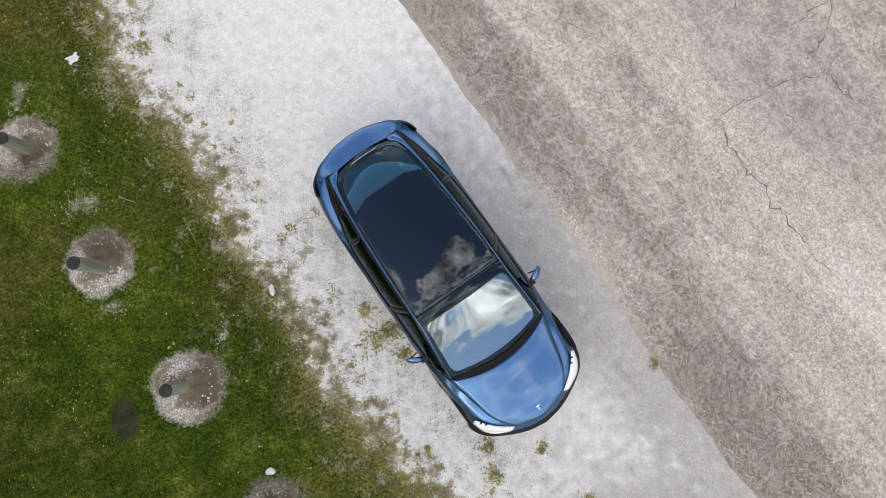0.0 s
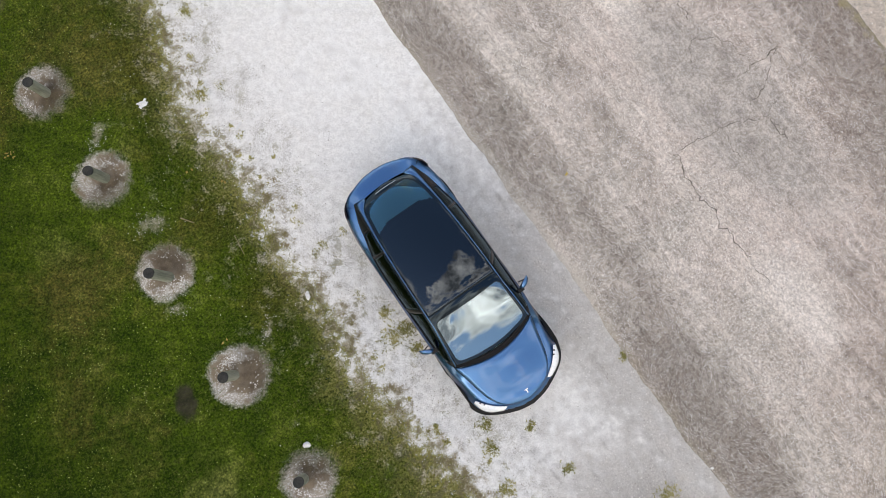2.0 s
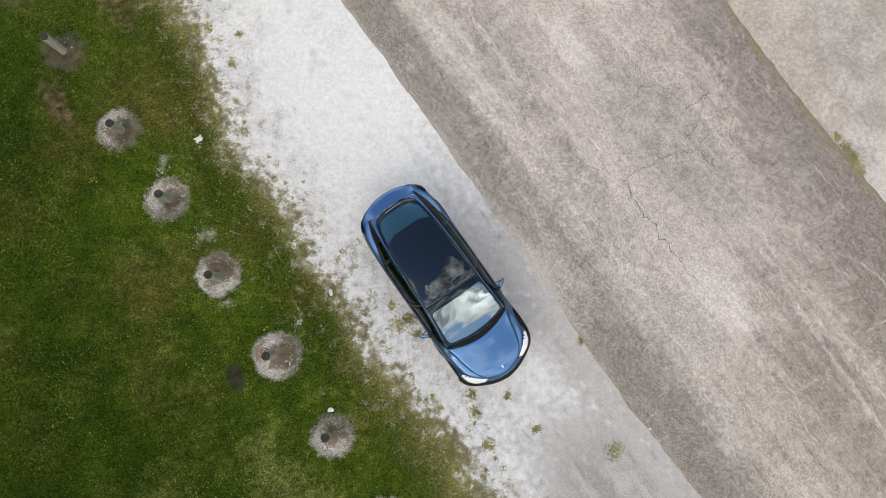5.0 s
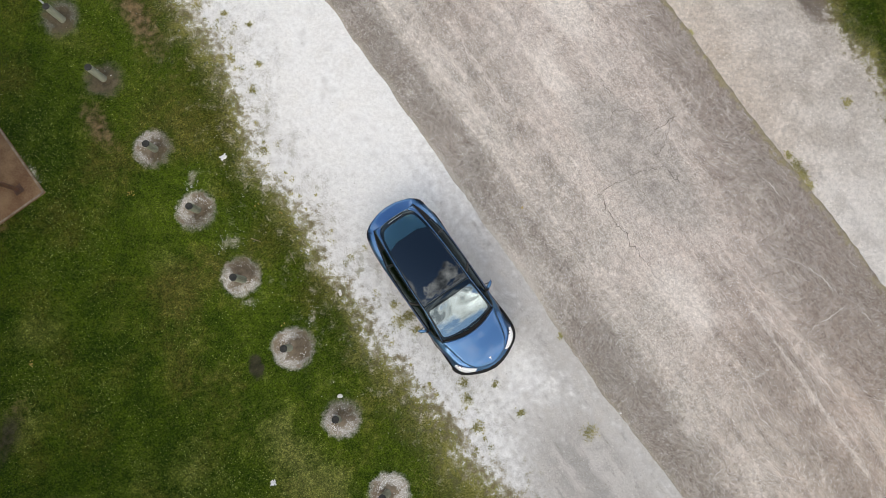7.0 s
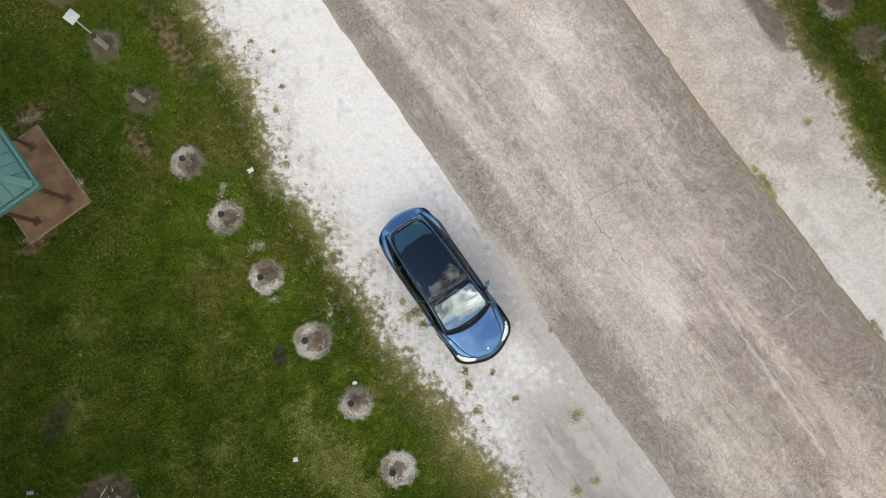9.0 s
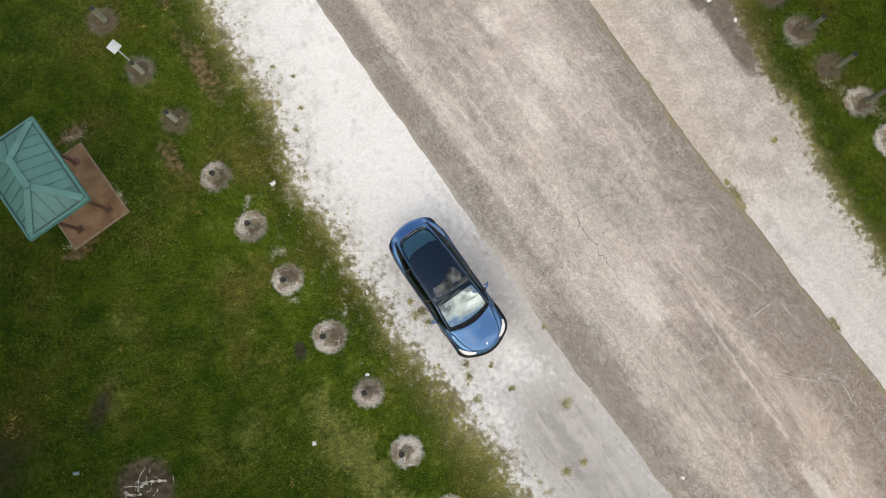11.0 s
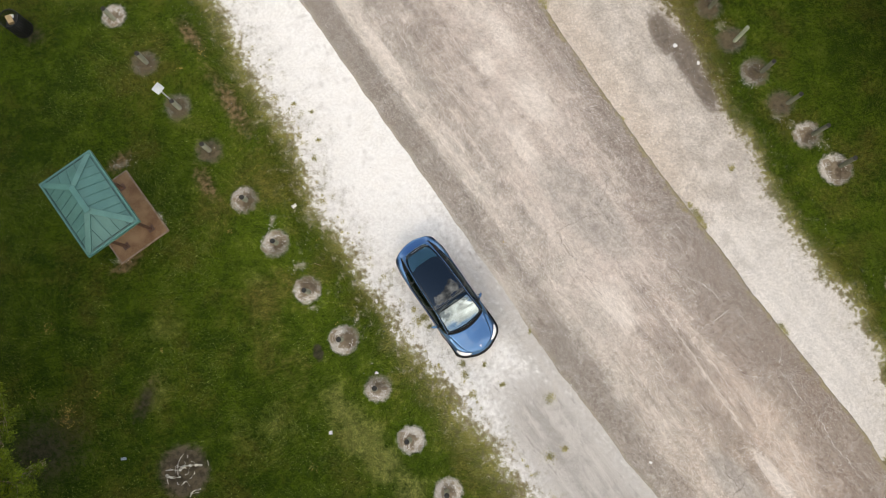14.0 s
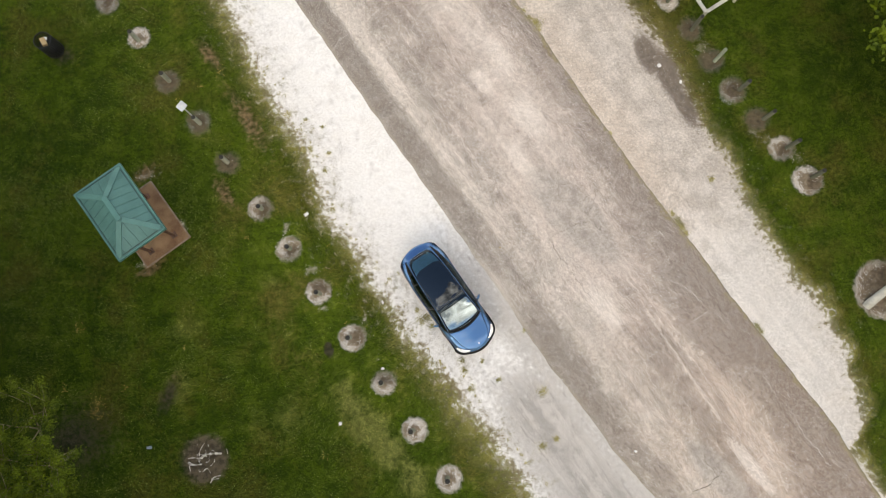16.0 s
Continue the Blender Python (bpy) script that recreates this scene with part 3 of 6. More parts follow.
    # thin pale cracks, filled with dust
    wob = s.t.nodes.new("ShaderNodeVectorMath")
    wob.operation = "ADD"
    push = s.t.nodes.new("ShaderNodeTexNoise")
    push.inputs["Scale"].default_value = 1.3
    push.inputs["Detail"].default_value = 2.5
    s.link(s.coord, push.inputs["Vector"])
    s.link(s.coord, wob.inputs[0])
    less = s.t.nodes.new("ShaderNodeVectorMath")
    less.operation = "SCALE"
    less.inputs["Scale"].default_value = 0.45
    s.link(push.outputs["Color"], less.inputs[0])
    s.link(less.outputs[0], wob.inputs[1])
    gap = s.cells(0.42, "DISTANCE_TO_EDGE", "Distance", wob.outputs[0])
    some = s.ramp(s.noise(0.4, 2), 0.38, 0.55)
    base = s.mix(s.math("MULTIPLY", s.math("MULTIPLY", s.ramp(gap, 0.008, 0.002), some), s.ramp(fine, 0.44, 0.58, 0.0, 0.35)), base, (0.62, 0.55, 0.5))
    # dust and moss along the rim
    moss = s.ramp(s.math("ADD", rim, add(half(fine, 0.8), half(dusty, 1.0), half(blot, 0.5), half(rough, 0.6))), 0.24, -0.02)
    base = s.mix(s.math("MULTIPLY", moss, s.attr("mossy")), base, s.mix(s.ramp(rough, 0.4, 0.6), (0.20, 0.16, 0.06), (0.36, 0.29, 0.15)))
    spill = s.ramp(add(rim, half(dusty, 0.7), half(fine, 0.6), half(rough, 0.4)), 0.24, -0.08)
    base = s.mix(s.math("MULTIPLY", spill, s.attr("spill")), base, (0.60, 0.55, 0.49))
    s.color(base)
    s.bump(s.math("ADD", grain, s.math("MULTIPLY", fine, 0.4)), 0.6, 0.008)
    return s.m


ROAD = road_surface()
rs = np.concatenate([np.arange(-120, -20, 2.0), np.arange(-20, 22, 0.09), np.arange(22, 121, 2.0)])
rq = np.concatenate([[0, 0.004, 0.02], np.linspace(0.03, 0.97, 76), [0.98, 0.996, 1]])
RS, RT = np.meshgrid(rs, rq, indexing="ij")
ragged = np.array([0.05 * noise.noise((s * 1.3, 0, 5)) + 0.025 * noise.noise((s * 5, 3, 5)) + 0.02 * noise.noise((s * 14, 3, 9)) for s in rs])
ragged2 = np.array([0.05 * noise.noise((s * 1.1, 9, 5)) + 0.035 * noise.noise((s * 4, 13, 5)) + 0.02 * noise.noise((s * 13, 3, 2)) for s in rs])
lo, hi = edge(ROAD_NEAR, rs) + ragged, edge(ROAD_FAR, rs) + ragged2
RQ = lo[:, None] * (1 - RT) + hi[:, None] * RT
from_near, from_far = RQ - lo[:, None], hi[:, None] - RQ
RZ = np.where(np.minimum(from_near, from_far) < 0.01, -0.03, 0.014 + 0.03 * np.sin(np.pi * RT))
# How worn and dusty the asphalt is: for places along the road, tones at distances from its near rim.
WEAR_AT = (0.0, 0.45, 0.95, 1.25, 1.7, 2.3, 2.9, 3.6, 4.3, 4.8, 5.3, 6.0, 6.7, 7.4)
WEAR = {
    -14: (-0.8, -0.8, -0.7, 0.5, 0.4, -0.15, -0.3, -0.15, -0.1, 0.1, 0.4, 0.4, -0.1, -0.5),
    -9: (-0.7, -0.7, -0.5, 0.45, 0.4, -0.2, -0.3, -0.15, 0.05, 0.2, 0.55, 0.45, -0.05, -0.45),
    -5: (-0.62, -0.58, -0.35, 0.25, 0.35, -0.3, 0.0, 0.35, 0.5, 0.45, 0.35, 0.25, -0.1, -0.55),
    -1.5: (-0.25, -0.52, -0.36, 0.25, 0.3, -0.15, 0.4, 0.5, 0.3, 0.2, 0.15, 0.0, -0.35, -0.65),
    0.6: (0.4, 0.1, -0.3, -0.2, 0.15, 0.1, 0.4, 0.4, 0.25, 0.2, 0.15, -0.15, -0.5, -0.72),
    2.6: (-0.55, -0.65, -0.5, -0.15, 0.3, 0.3, 0.4, 0.3, 0.15, 0.2, 0.05, -0.3, -0.55, -0.72),
    6: (-0.6, -0.7, -0.5, -0.05, 0.2, 0.25, 0.0, -0.4, -0.5, 0.05, -0.5, -0.55, -0.65, -0.85),
    10: (-0.2, -0.25, -0.1, 0.1, 0.3, 0.2, -0.25, -0.4, 0.2, 0.35, 0.0, -0.6, -0.7, -0.85),
    14: (-0.3, -0.2, 0.0, 0.1, 0.25, 0.0, -0.2, 0.3, 0.2, -0.35, -0.6, -0.65, -0.6, -0.7),
}
wear = np.zeros(RS.shape)
stations = sorted(WEAR)
wander = np.array([0.1 * noise.noise((s * 0.25, 4, 7)) for s in rs])[:, None]
levels = np.stack([np.interp(from_near + wander, WEAR_AT, WEAR[k]) for k in stations])
for k in range(len(stations)):
    hat = np.interp(RS, stations, np.eye(len(stations))[k])
    wear += hat * levels[k]
slick = np.clip(1.8 * pool(RS, RQ, -0.2, 6.6, 3.2, 1.3, 0.1), 0, 1)
slick = np.maximum(slick, np.clip(1.6 * pool(RS, RQ, 11.0, 4.9, 2.2, 0.75, 0.1), 0, 1))
dust = np.zeros(RS.shape)
for cs_, cq_, a_, b_ in ((3.4, 5.3, 1.6, 0.7), (-4.6, 7.6, 1.7, 0.9), (-7.6, 8.3, 1.5, 0.6), (-7.0, 7.0, 1.0, 0.5), (-9.9, 4.1, 2.4, 0.3), (-3.2, 6.2, 1.8, 0.5), (11.6, 6.1, 2.2, 0.4)):
    dust = np.maximum(dust, np.clip(1.5 * pool(RS, RQ, cs_, cq_, a_, b_, 0.02), 0, 1))
# tyre scuffs: two long pale lines
for (s0, q0), (s1, q1) in (((4.7, 6.55), (9.4, 6.25)), ((-6.2, 4.8), (-3.0, 4.65)), ((-8.0, 3.75), (-3.5, 3.9))):
    t_ = np.clip((RS - s0) / (s1 - s0), 0, 1)
    off = np.hypot(RQ - (q0 + (q1 - q0) * t_), np.minimum(0, np.minimum(RS - s0, s1 - RS)) * 0.3)
    dust = np.maximum(dust, 0.8 * np.clip(1 - off / 0.16, 0, 1))
mossy = np.where(RT > 0.5, 0.85, 0.15) * np.ones_like(RS)
spilt = np.where(RT > 0.5, 0.2, np.interp(RS, [-4, -1.5, 0.5, 1.8, 2.6], [0.35, 0.75, 0.9, 0.5, 0.12]))
rusty = np.clip((RS - 3) / 7, 0, 1) * np.clip(0.4 + from_near / 6, 0, 1)
n_s, n_q = RS.shape
idx = np.arange(n_s * n_q).reshape(n_s, n_q)
quads = np.stack([idx[:-1, :-1], idx[1:, :-1], idx[1:, 1:], idx[:-1, 1:]], -1).reshape(-1, 4)
road = mesh_object("road", np.stack([RS, RQ, RZ], -1).reshape(-1, 3), quads, ROAD,
                   dict(across=from_near, rim=np.minimum(from_near, from_far), wear=wear, smooth_patch=slick, dust=dust, spill=spilt, rust=rusty, mossy=mossy), smooth=True)
road.matrix_world = Matrix(((ALONG[0], ACROSS[0], 0, 0), (ALONG[1], ACROSS[1], 0, 0), (0, 0, 1, 0), (0, 0, 0, 1)))
tagged(road, "weathered grey-brown asphalt road with cracks and tyre streaks", "road", kind="structure")

# ---------------------------------------------------------------- wooden posts
POST_WOOD = worn("weathered_post_wood", (0.17, 0.175, 0.125), (0.36, 0.36, 0.28), 0.85, 3, 40, stretch=(1, 1, 0.12))
POST_END = worn("dark_post_end", (0.018, 0.018, 0.016), (0.05, 0.048, 0.042), 0.9, 8, 60)
TALL_WOOD = worn("dark_tall_post_wood", (0.062, 0.065, 0.044), (0.15, 0.152, 0.11), 0.85, 3, 40, stretch=(1, 1, 0.12))
GREEN_WOOD = worn("pale_algae_wood", (0.17, 0.20, 0.14), (0.32, 0.35, 0.27), 0.85, 3, 40, stretch=(1, 1, 0.12))
PALE_WOOD = worn("bleached_wood", (0.34, 0.33, 0.29), (0.55, 0.54, 0.49), 0.85, 3, 40, stretch=(1, 1, 0.12))


def post(height, radius=0.095, wood=POST_WOOD, end=POST_END):
    top = new("wooden_post")
    rings = [(radius * 1.06, -0.1), (radius * 1.03, 0.02), (radius, 0.3 * height), (radius * 0.99, height - 0.03), (radius * 0.94, height - 0.006), (radius * 0.9, height - 0.004)]
    bm = turned(rings, 18)
    rnd = random.Random(int(height * 1000))
    for v in bm.verts:
        a = math.atan2(v.co.y, v.co.x)
        k = 1 + 0.03 * math.sin(3 * a + height * 9) + 0.02 * math.sin(7 * a)
        v.co.x *= k
        v.co.y *= k
    part("shaft", bm, wood, top, smooth=False)
    bm = turned([(radius * 0.97, height - 0.02), (radius * 0.97, height + 0.004), (radius * 0.88, height + 0.012), (radius * 0.4, height + 0.014), (0.01, height + 0.010)], 18)
    for v in bm.verts:
        v.co.z += 0.004 * rnd.uniform(-1, 1)
    part("end_grain", bm, end, top, "dark weathered end grain")
    return top


# x, y, height, lean in degrees to +x and +y
POSTS = [(-13.2, 11.58, 0.8, 0, 0), (-11.76, 9.77, 0.78, 0, 0), (-9.08, 6.22, 0.74, 0, 0), (-7.56, 4.26, 0.55, -2, 0), (-6.33, 2.62, 0.6, 0, 2), (-5.04, 0.79, 0.8, 0, 0), (-3.79, -0.95, 0.56, 0, 0),
         (-2.5, -2.72, 0.55, -2, -8), (-1.22, -4.5, 0.55, -2, -8), (0.12, -6.25, 0.6, 0, 0), (15.07, 5.73, 1.01, 0, 5), (14.12, 6.98, 1.0, 0, 0), (13.25, 8.22, 0.93, 0, 0), (12.33, 9.5, 0.93, 0, 0), (10.46, 12.19, 1.15, 0, 0), (9.5, 13.5, 0.9, 0, 0)]
for x, y, h, lx, ly in POSTS:
    p = post(h, 0.085 if x > 5 else 0.095, TALL_WOOD if x > 5 else POST_WOOD)
    p.matrix_world = pose(x, y, -0.02, -ly, lx, (x * 77) % 360)
    tagged(p, "short weathered round timber post set in bare soil" if x < 5 else "tall dark round timber post set in bare soil", "post", "posts along the lawn")
p = post(1.05, 0.078, GREEN_WOOD, GREEN_WOOD)
p.matrix_world = pose(11.36, 10.79, -0.02)
tagged(p, "pale bleached round timber post set in bare soil", "post", "posts along the lawn")

# ---------------------------------------------------------------- picnic shelter
ROOF = worn("teal_sheet_metal", (0.04, 0.15, 0.134), (0.06, 0.20, 0.18), 0.5, 1.2, 30, bump=0.05)
RIDGE = worn("pale_teal_metal", (0.047, 0.168, 0.15), (0.068, 0.217, 0.195), 0.45, 1.5, 30, bump=0.05)
SLAB = worn("rusty_concrete", (0.14, 0.066, 0.031), (0.265, 0.16, 0.086), 0.85, 1.6, 25)
SLAB_RIM = worn("worn_pale_concrete", (0.17, 0.12, 0.085), (0.33, 0.265, 0.20), 0.9, 5, 40)
EAVE_SHADE = worn("eave_shadow_teal", (0.018, 0.05, 0.047), (0.035, 0.085, 0.08), 0.7)
STEEL = worn("dark_brown_steel", (0.07, 0.035, 0.022), (0.15, 0.07, 0.045), 0.6, 4, 40)
shelter = new("picnic_shelter")
R_TURN = math.atan2(-2.44, 1.88)  # the long side
RX, RY, EAVE, PEAK = 1.54, 0.99, 2.4, 2.96
shelter.matrix_world = pose(-12.08, 3.58, 0, 0, 0, math.degrees(R_TURN))
HALF = 0.47
bm = bmesh.new()
c = [bm.verts.new(p) for p in ((-RX, -RY, EAVE), (RX, -RY, EAVE), (RX, RY, EAVE), (-RX, RY, EAVE), (-HALF, 0, PEAK), (HALF, 0, PEAK))]
for f in ((0, 1, 5, 4), (1, 2, 5), (2, 3, 4, 5), (3, 0, 4)):
    bm.faces.new([c[k] for k in f])
bm.faces.new([c[k] for k in (3, 2, 1, 0)])
roof = part("roof", bm, ROOF, shelter, "teal standing-seam hip roof")
flip = [(-RX, -RY), (RX, -RY), (RX, RY), (-RX, RY)]
for k, (x, y) in enumerate(flip):
    e = (-HALF if x < 0 else HALF, 0, PEAK)
    a, b = Vector((x, y, EAVE)), Vector(e)
    d = b - a
    m = Matrix.Translation((a + b) / 2 + Vector((0, 0, 0.012))) @ d.to_track_quat("X", "Z").to_matrix().to_4x4()
    part("hip_cap", boxed((d.length - 0.16, 0.2, 0.03), Matrix.Translation(d.normalized() * 0.07) @ m, 0.006), RIDGE, roof)
    x2, y2 = flip[(k + 1) % 4]
    a, b = Vector((x, y, EAVE)), Vector((x2, y2, EAVE))
    m = Matrix.Translation((a + b) / 2 + Vector((0, 0, -0.03))) @ (b - a).to_track_quat("X", "Z").to_matrix().to_4x4()
    part("eave_trim", boxed(((b - a).length + 0.05, 0.06, 0.15), m, 0.008), RIDGE, roof)
    # dark strip stands in for the shadow between roof sheet and eave trim
    inward = -Vector(((a + b) / 2).to_2d()).normalized().to_3d() * 0.075
    part("eave_shadow", boxed(((b - a).length - 0.45, 0.028, 0.02), Matrix.Translation(inward + Vector((0, 0, 0.085))) @ m, 0.004), EAVE_SHADE, roof)
part("ridge_cap", boxed((2 * HALF + 0.12, 0.2, 0.04), pose(0, 0, PEAK + 0.012), 0.008), RIDGE, roof)
for side in (-1, 1):
    for k in range(-4, 5):
        x = k * 0.33
        reach = min(1.0, (RX - abs(x)) / (RX - HALF))
        if reach < 0.15:
            continue
        a, b = Vector((x, side * (RY - 0.02), EAVE + 0.02)), Vector((x, side * RY * (1 - reach), EAVE + (PEAK - EAVE) * reach + 0.012))
        d = b - a
        m = Matrix.Translation((a + b) / 2) @ d.to_track_quat("X", "Z").to_matrix().to_4x4()
        part("seam", boxed((d.length, 0.022, 0.035), m), ROOF, roof)
    for k in range(-2, 3):
        y = k * 0.33
        reach = 1 - abs(y) / RY
        a, b = Vector((side * (RX - 0.02), y, EAVE + 0.02)), Vector((side * (RX - (RX - HALF) * reach), y, EAVE + (PEAK - EAVE) * reach + 0.012))
        d = b - a
        m = Matrix.Translation((a + b) / 2) @ d.to_track_quat("X", "Z").to_matrix().to_4x4()
        part("seam", boxed((d.length, 0.022, 0.035), m), ROOF, roof)
for x in (-1.0, 1.0):
    for y in (-0.55, 0.55):
        part("column", boxed((0.09, 0.09, EAVE - 0.02), pose(x, y, EAVE / 2), 0.01), STEEL, shelter)
slab = part("slab", boxed((2.95, 2.1, 0.16), pose(0, 0, 0.0), 0.02), SLAB, shelter, "rust-stained concrete slab")
for sign in (1, -1):
    part("slab_rim", boxed((2.95, 0.05, 0.012), pose(0, sign * 1.03, 0.082), 0.003), SLAB_RIM, slab)
    part("slab_rim", boxed((0.05, 2.0, 0.012), pose(sign * 1.455, 0, 0.083), 0.003), SLAB_RIM, slab)
for x in (-1.0, 1.0):
    for y in (-0.55, 0.55):
        part("base_plate", boxed((0.24, 0.24, 0.015), pose(x, y, 0.086), 0.004), STEEL, shelter)
tagged(shelter, "small picnic shelter with teal hip roof on a concrete slab", "shelter")


# ---------------------------------------------------------------- parked car
def car_paint():
    s = Surface("blue_metallic_paint", 0.3, 1.0)
    n = s.noise(900, 1)
    s.color(s.mix(s.ramp(n, 0.35, 0.65), (0.056, 0.175, 0.36), (0.074, 0.21, 0.42)))
    s.bsdf.inputs["Specular Tint"].default_value = (0.0, 0.005, 0.02, 1)  # flake flop: near-black edge tint, set to darken the flanks at a slant
    s.bsdf.inputs["Coat Weight"].default_value = 0.8
    s.bsdf.inputs["Coat Roughness"].default_value = 0.02
    s.bsdf.inputs["Coat IOR"].default_value = 1.5
    return s.m


def plain(name, color, rough=0.5, metal=0.0, coat=0.0, spec=0.5):
    s = Surface(name, rough, metal)
    n = s.noise(35, 3)
    s.color(s.mix(s.ramp(n, 0.3, 0.7), tuple(c * 0.9 for c in color), color))
    s.bsdf.inputs["Coat Weight"].default_value = coat
    s.bsdf.inputs["Specular IOR Level"].default_value = spec
    return s.m


def glass(name, tint, gloss, rough=0.015, sheen=(0.62, 0.86, 1.0)):
    """Coated car glass: partly a mirror, the rest lets tinted light through."""
    s = Surface(name)
    t = s.t
    t.nodes.remove(s.bsdf)
    clear = t.nodes.new("ShaderNodeBsdfTransparent")
    clear.inputs["Color"].default_value = (*tint, 1)
    shine = t.nodes.new("ShaderNodeBsdfGlossy")
    shine.inputs["Roughness"].default_value = rough
    shine.inputs["Color"].default_value = (*sheen, 1)
    edge_on = t.nodes.new("ShaderNodeFresnel")
    edge_on.inputs["IOR"].default_value = gloss
    both = t.nodes.new("ShaderNodeMixShader")
    t.links.new(edge_on.outputs[0], both.inputs[0])
    t.links.new(clear.outputs[0], both.inputs[1])
    t.links.new(shine.outputs[0], both.inputs[2])
    t.links.new(both.outputs[0], t.nodes["Material Output"].inputs["Surface"])
    return s.m


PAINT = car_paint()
BLACK_TRIM = plain("black_gloss_trim", (0.006, 0.006, 0.007), 0.3, 0, 0.12, spec=0.25)
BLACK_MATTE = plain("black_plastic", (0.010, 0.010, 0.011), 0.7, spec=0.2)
CABIN = plain("dark_cabin_cloth", (0.012, 0.013, 0.015), 0.85)
# pale teal dashboard brightens the windscreen in place of a sky reflection
DASH = plain("pale_teal_dashboard", (0.44, 0.62, 0.64), 0.6)
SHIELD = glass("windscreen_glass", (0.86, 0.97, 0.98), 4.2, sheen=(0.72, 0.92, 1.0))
ROOF_GLASS = glass("dark_roof_glass", (0.03, 0.045, 0.06), 1.76, sheen=(0.72, 0.87, 1.0))
REAR_GLASS = glass("rear_window_glass", (0.66, 0.84, 0.86), 2.0, sheen=(0.56, 0.92, 1.0))
FRIT = glass("black_glass_print", (0.012, 0.014, 0.018), 1.6)
SIDE_GLASS = glass("tinted_side_glass", (0.06, 0.075, 0.075), 1.42)
CHROME = plain("chrome", (0.75, 0.76, 0.78), 0.12, 1.0)
LAMP_LENS = plain("headlamp_lens", (0.93, 0.94, 0.95), 0.18, 0.0, 1.0)
RED_LENS = plain("red_lamp_lens", (0.014, 0.003, 0.003), 0.2, 0, 0.3)
RUBBER = plain("tyre_rubber", (0.02, 0.02, 0.02), 0.85)
RIM = plain("grey_alloy", (0.30, 0.31, 0.33), 0.35, 0.9)
STICKER = plain("white_sticker", (0.75, 0.76, 0.76), 0.6)


def curve(points, n):
    """n points on a Catmull-Rom line through control points of any dimension, evenly by control index and length."""
    p = np.array(points, float)
    p = np.vstack([2 * p[0] - p[1], p, 2 * p[-1] - p[-2]])
    gaps = np.linalg.norm(np.diff(p[1:-1], axis=0), axis=1)
    at = np.concatenate([[0], np.cumsum(gaps)])
    out = []
    for a in np.linspace(0, at[-1], n):
        k = min(int(np.searchsorted(at, a, side="right")) - 1, len(gaps) - 1)
        t = (a - at[k]) / gaps[k]
        p0, p1, p2, p3 = p[k : k + 4]
        out.append(0.5 * (2 * p1 + (p2 - p0) * t + (2 * p0 - 5 * p1 + 4 * p2 - p3) * t**2 + (3 * p1 - p0 - 3 * p2 + p3) * t**3))
    return np.array(out)


def grid_mesh(rows, mirror=False, skip=None):
    """A bmesh from rows of equal length of points; mirror adds the other side (y negative)."""
    bm = bmesh.new()
    for sign in (1, -1) if mirror else (1,):
        vs = [[bm.verts.new((p[0], sign * p[1], p[2])) for p in row] for row in rows]
        for i in range(len(vs) - 1):
            for j in range(len(vs[0]) - 1):
                q = [vs[i][j], vs[i + 1][j], vs[i + 1][j + 1], vs[i][j + 1]]
                if skip and skip(sum((v.co for v in q), Vector()) / 4):
                    continue
                bm.faces.new(q if sign > 0 else q[::-1])
    bmesh.ops.remove_doubles(bm, verts=bm.verts, dist=0.0008)
    return bm


def solid(bm, depth):
    """Gives a sheet a thickness on its back."""
    bmesh.ops.recalc_face_normals(bm, faces=bm.faces)
    bmesh.ops.solidify(bm, geom=bm.faces[:], thickness=depth)
    return bm


# Half outline from the tail's middle round the flank to the nose: outer skin, shoulder, inner line.
SKIN = [  # u, v outer; u, v, z shoulder; u, v, z inner
    (-2.345, 0.0, -2.385, 0.0, 1.075, -2.075, 0.0, 1.165),
    (-2.325, 0.25, -2.365, 0.24, 1.072, -2.065, 0.18, 1.163),
    (-2.285, 0.52, -2.305, 0.45, 1.062, -2.05, 0.34, 1.152),
    (-2.235, 0.70, -2.215, 0.61, 1.04, -2.045, 0.47, 1.128),
    (-2.12, 0.815, -2.09, 0.70, 1.01, -2.07, 0.575, 1.085),
    (-1.87, 0.875, -1.86, 0.79, 0.985, -1.85, 0.675, 1.04),
    (-1.50, 0.925, -1.48, 0.86, 0.935, -1.47, 0.765, 0.985),
    (-1.10, 0.928, -1.10, 0.895, 0.86, -1.10, 0.84, 0.93),
    (-0.50, 0.922, -0.50, 0.903, 0.82, -0.50, 0.866, 0.905),
    (0.10, 0.92, 0.10, 0.905, 0.81, 0.10, 0.872, 0.895),
    (0.65, 0.922, 0.65, 0.90, 0.82, 0.65, 0.855, 0.90),
    (1.07, 0.94, 1.07, 0.85, 0.865, 1.07, 0.765, 0.945),
    (1.40, 0.95, 1.40, 0.775, 0.88, 1.42, 0.685, 0.895),
    (1.70, 0.94, 1.68, 0.725, 0.84, 1.70, 0.62, 0.855),
    (1.90, 0.89, 1.86, 0.665, 0.80, 1.89, 0.545, 0.82),
    (2.06, 0.76, 1.99, 0.565, 0.755, 2.03, 0.43, 0.782),
    (2.20, 0.525, 2.10, 0.40, 0.705, 2.115, 0.29, 0.745),
    (2.305, 0.265, 2.185, 0.21, 0.675, 2.16, 0.15, 0.725),
    (2.35, 0.0, 2.22, 0.0, 0.665, 2.178, 0.0, 0.718),
]
SIDE = curve(SKIN, 150)
WHEELS = [(1.44, 0.79), (-1.435, 0.79)]


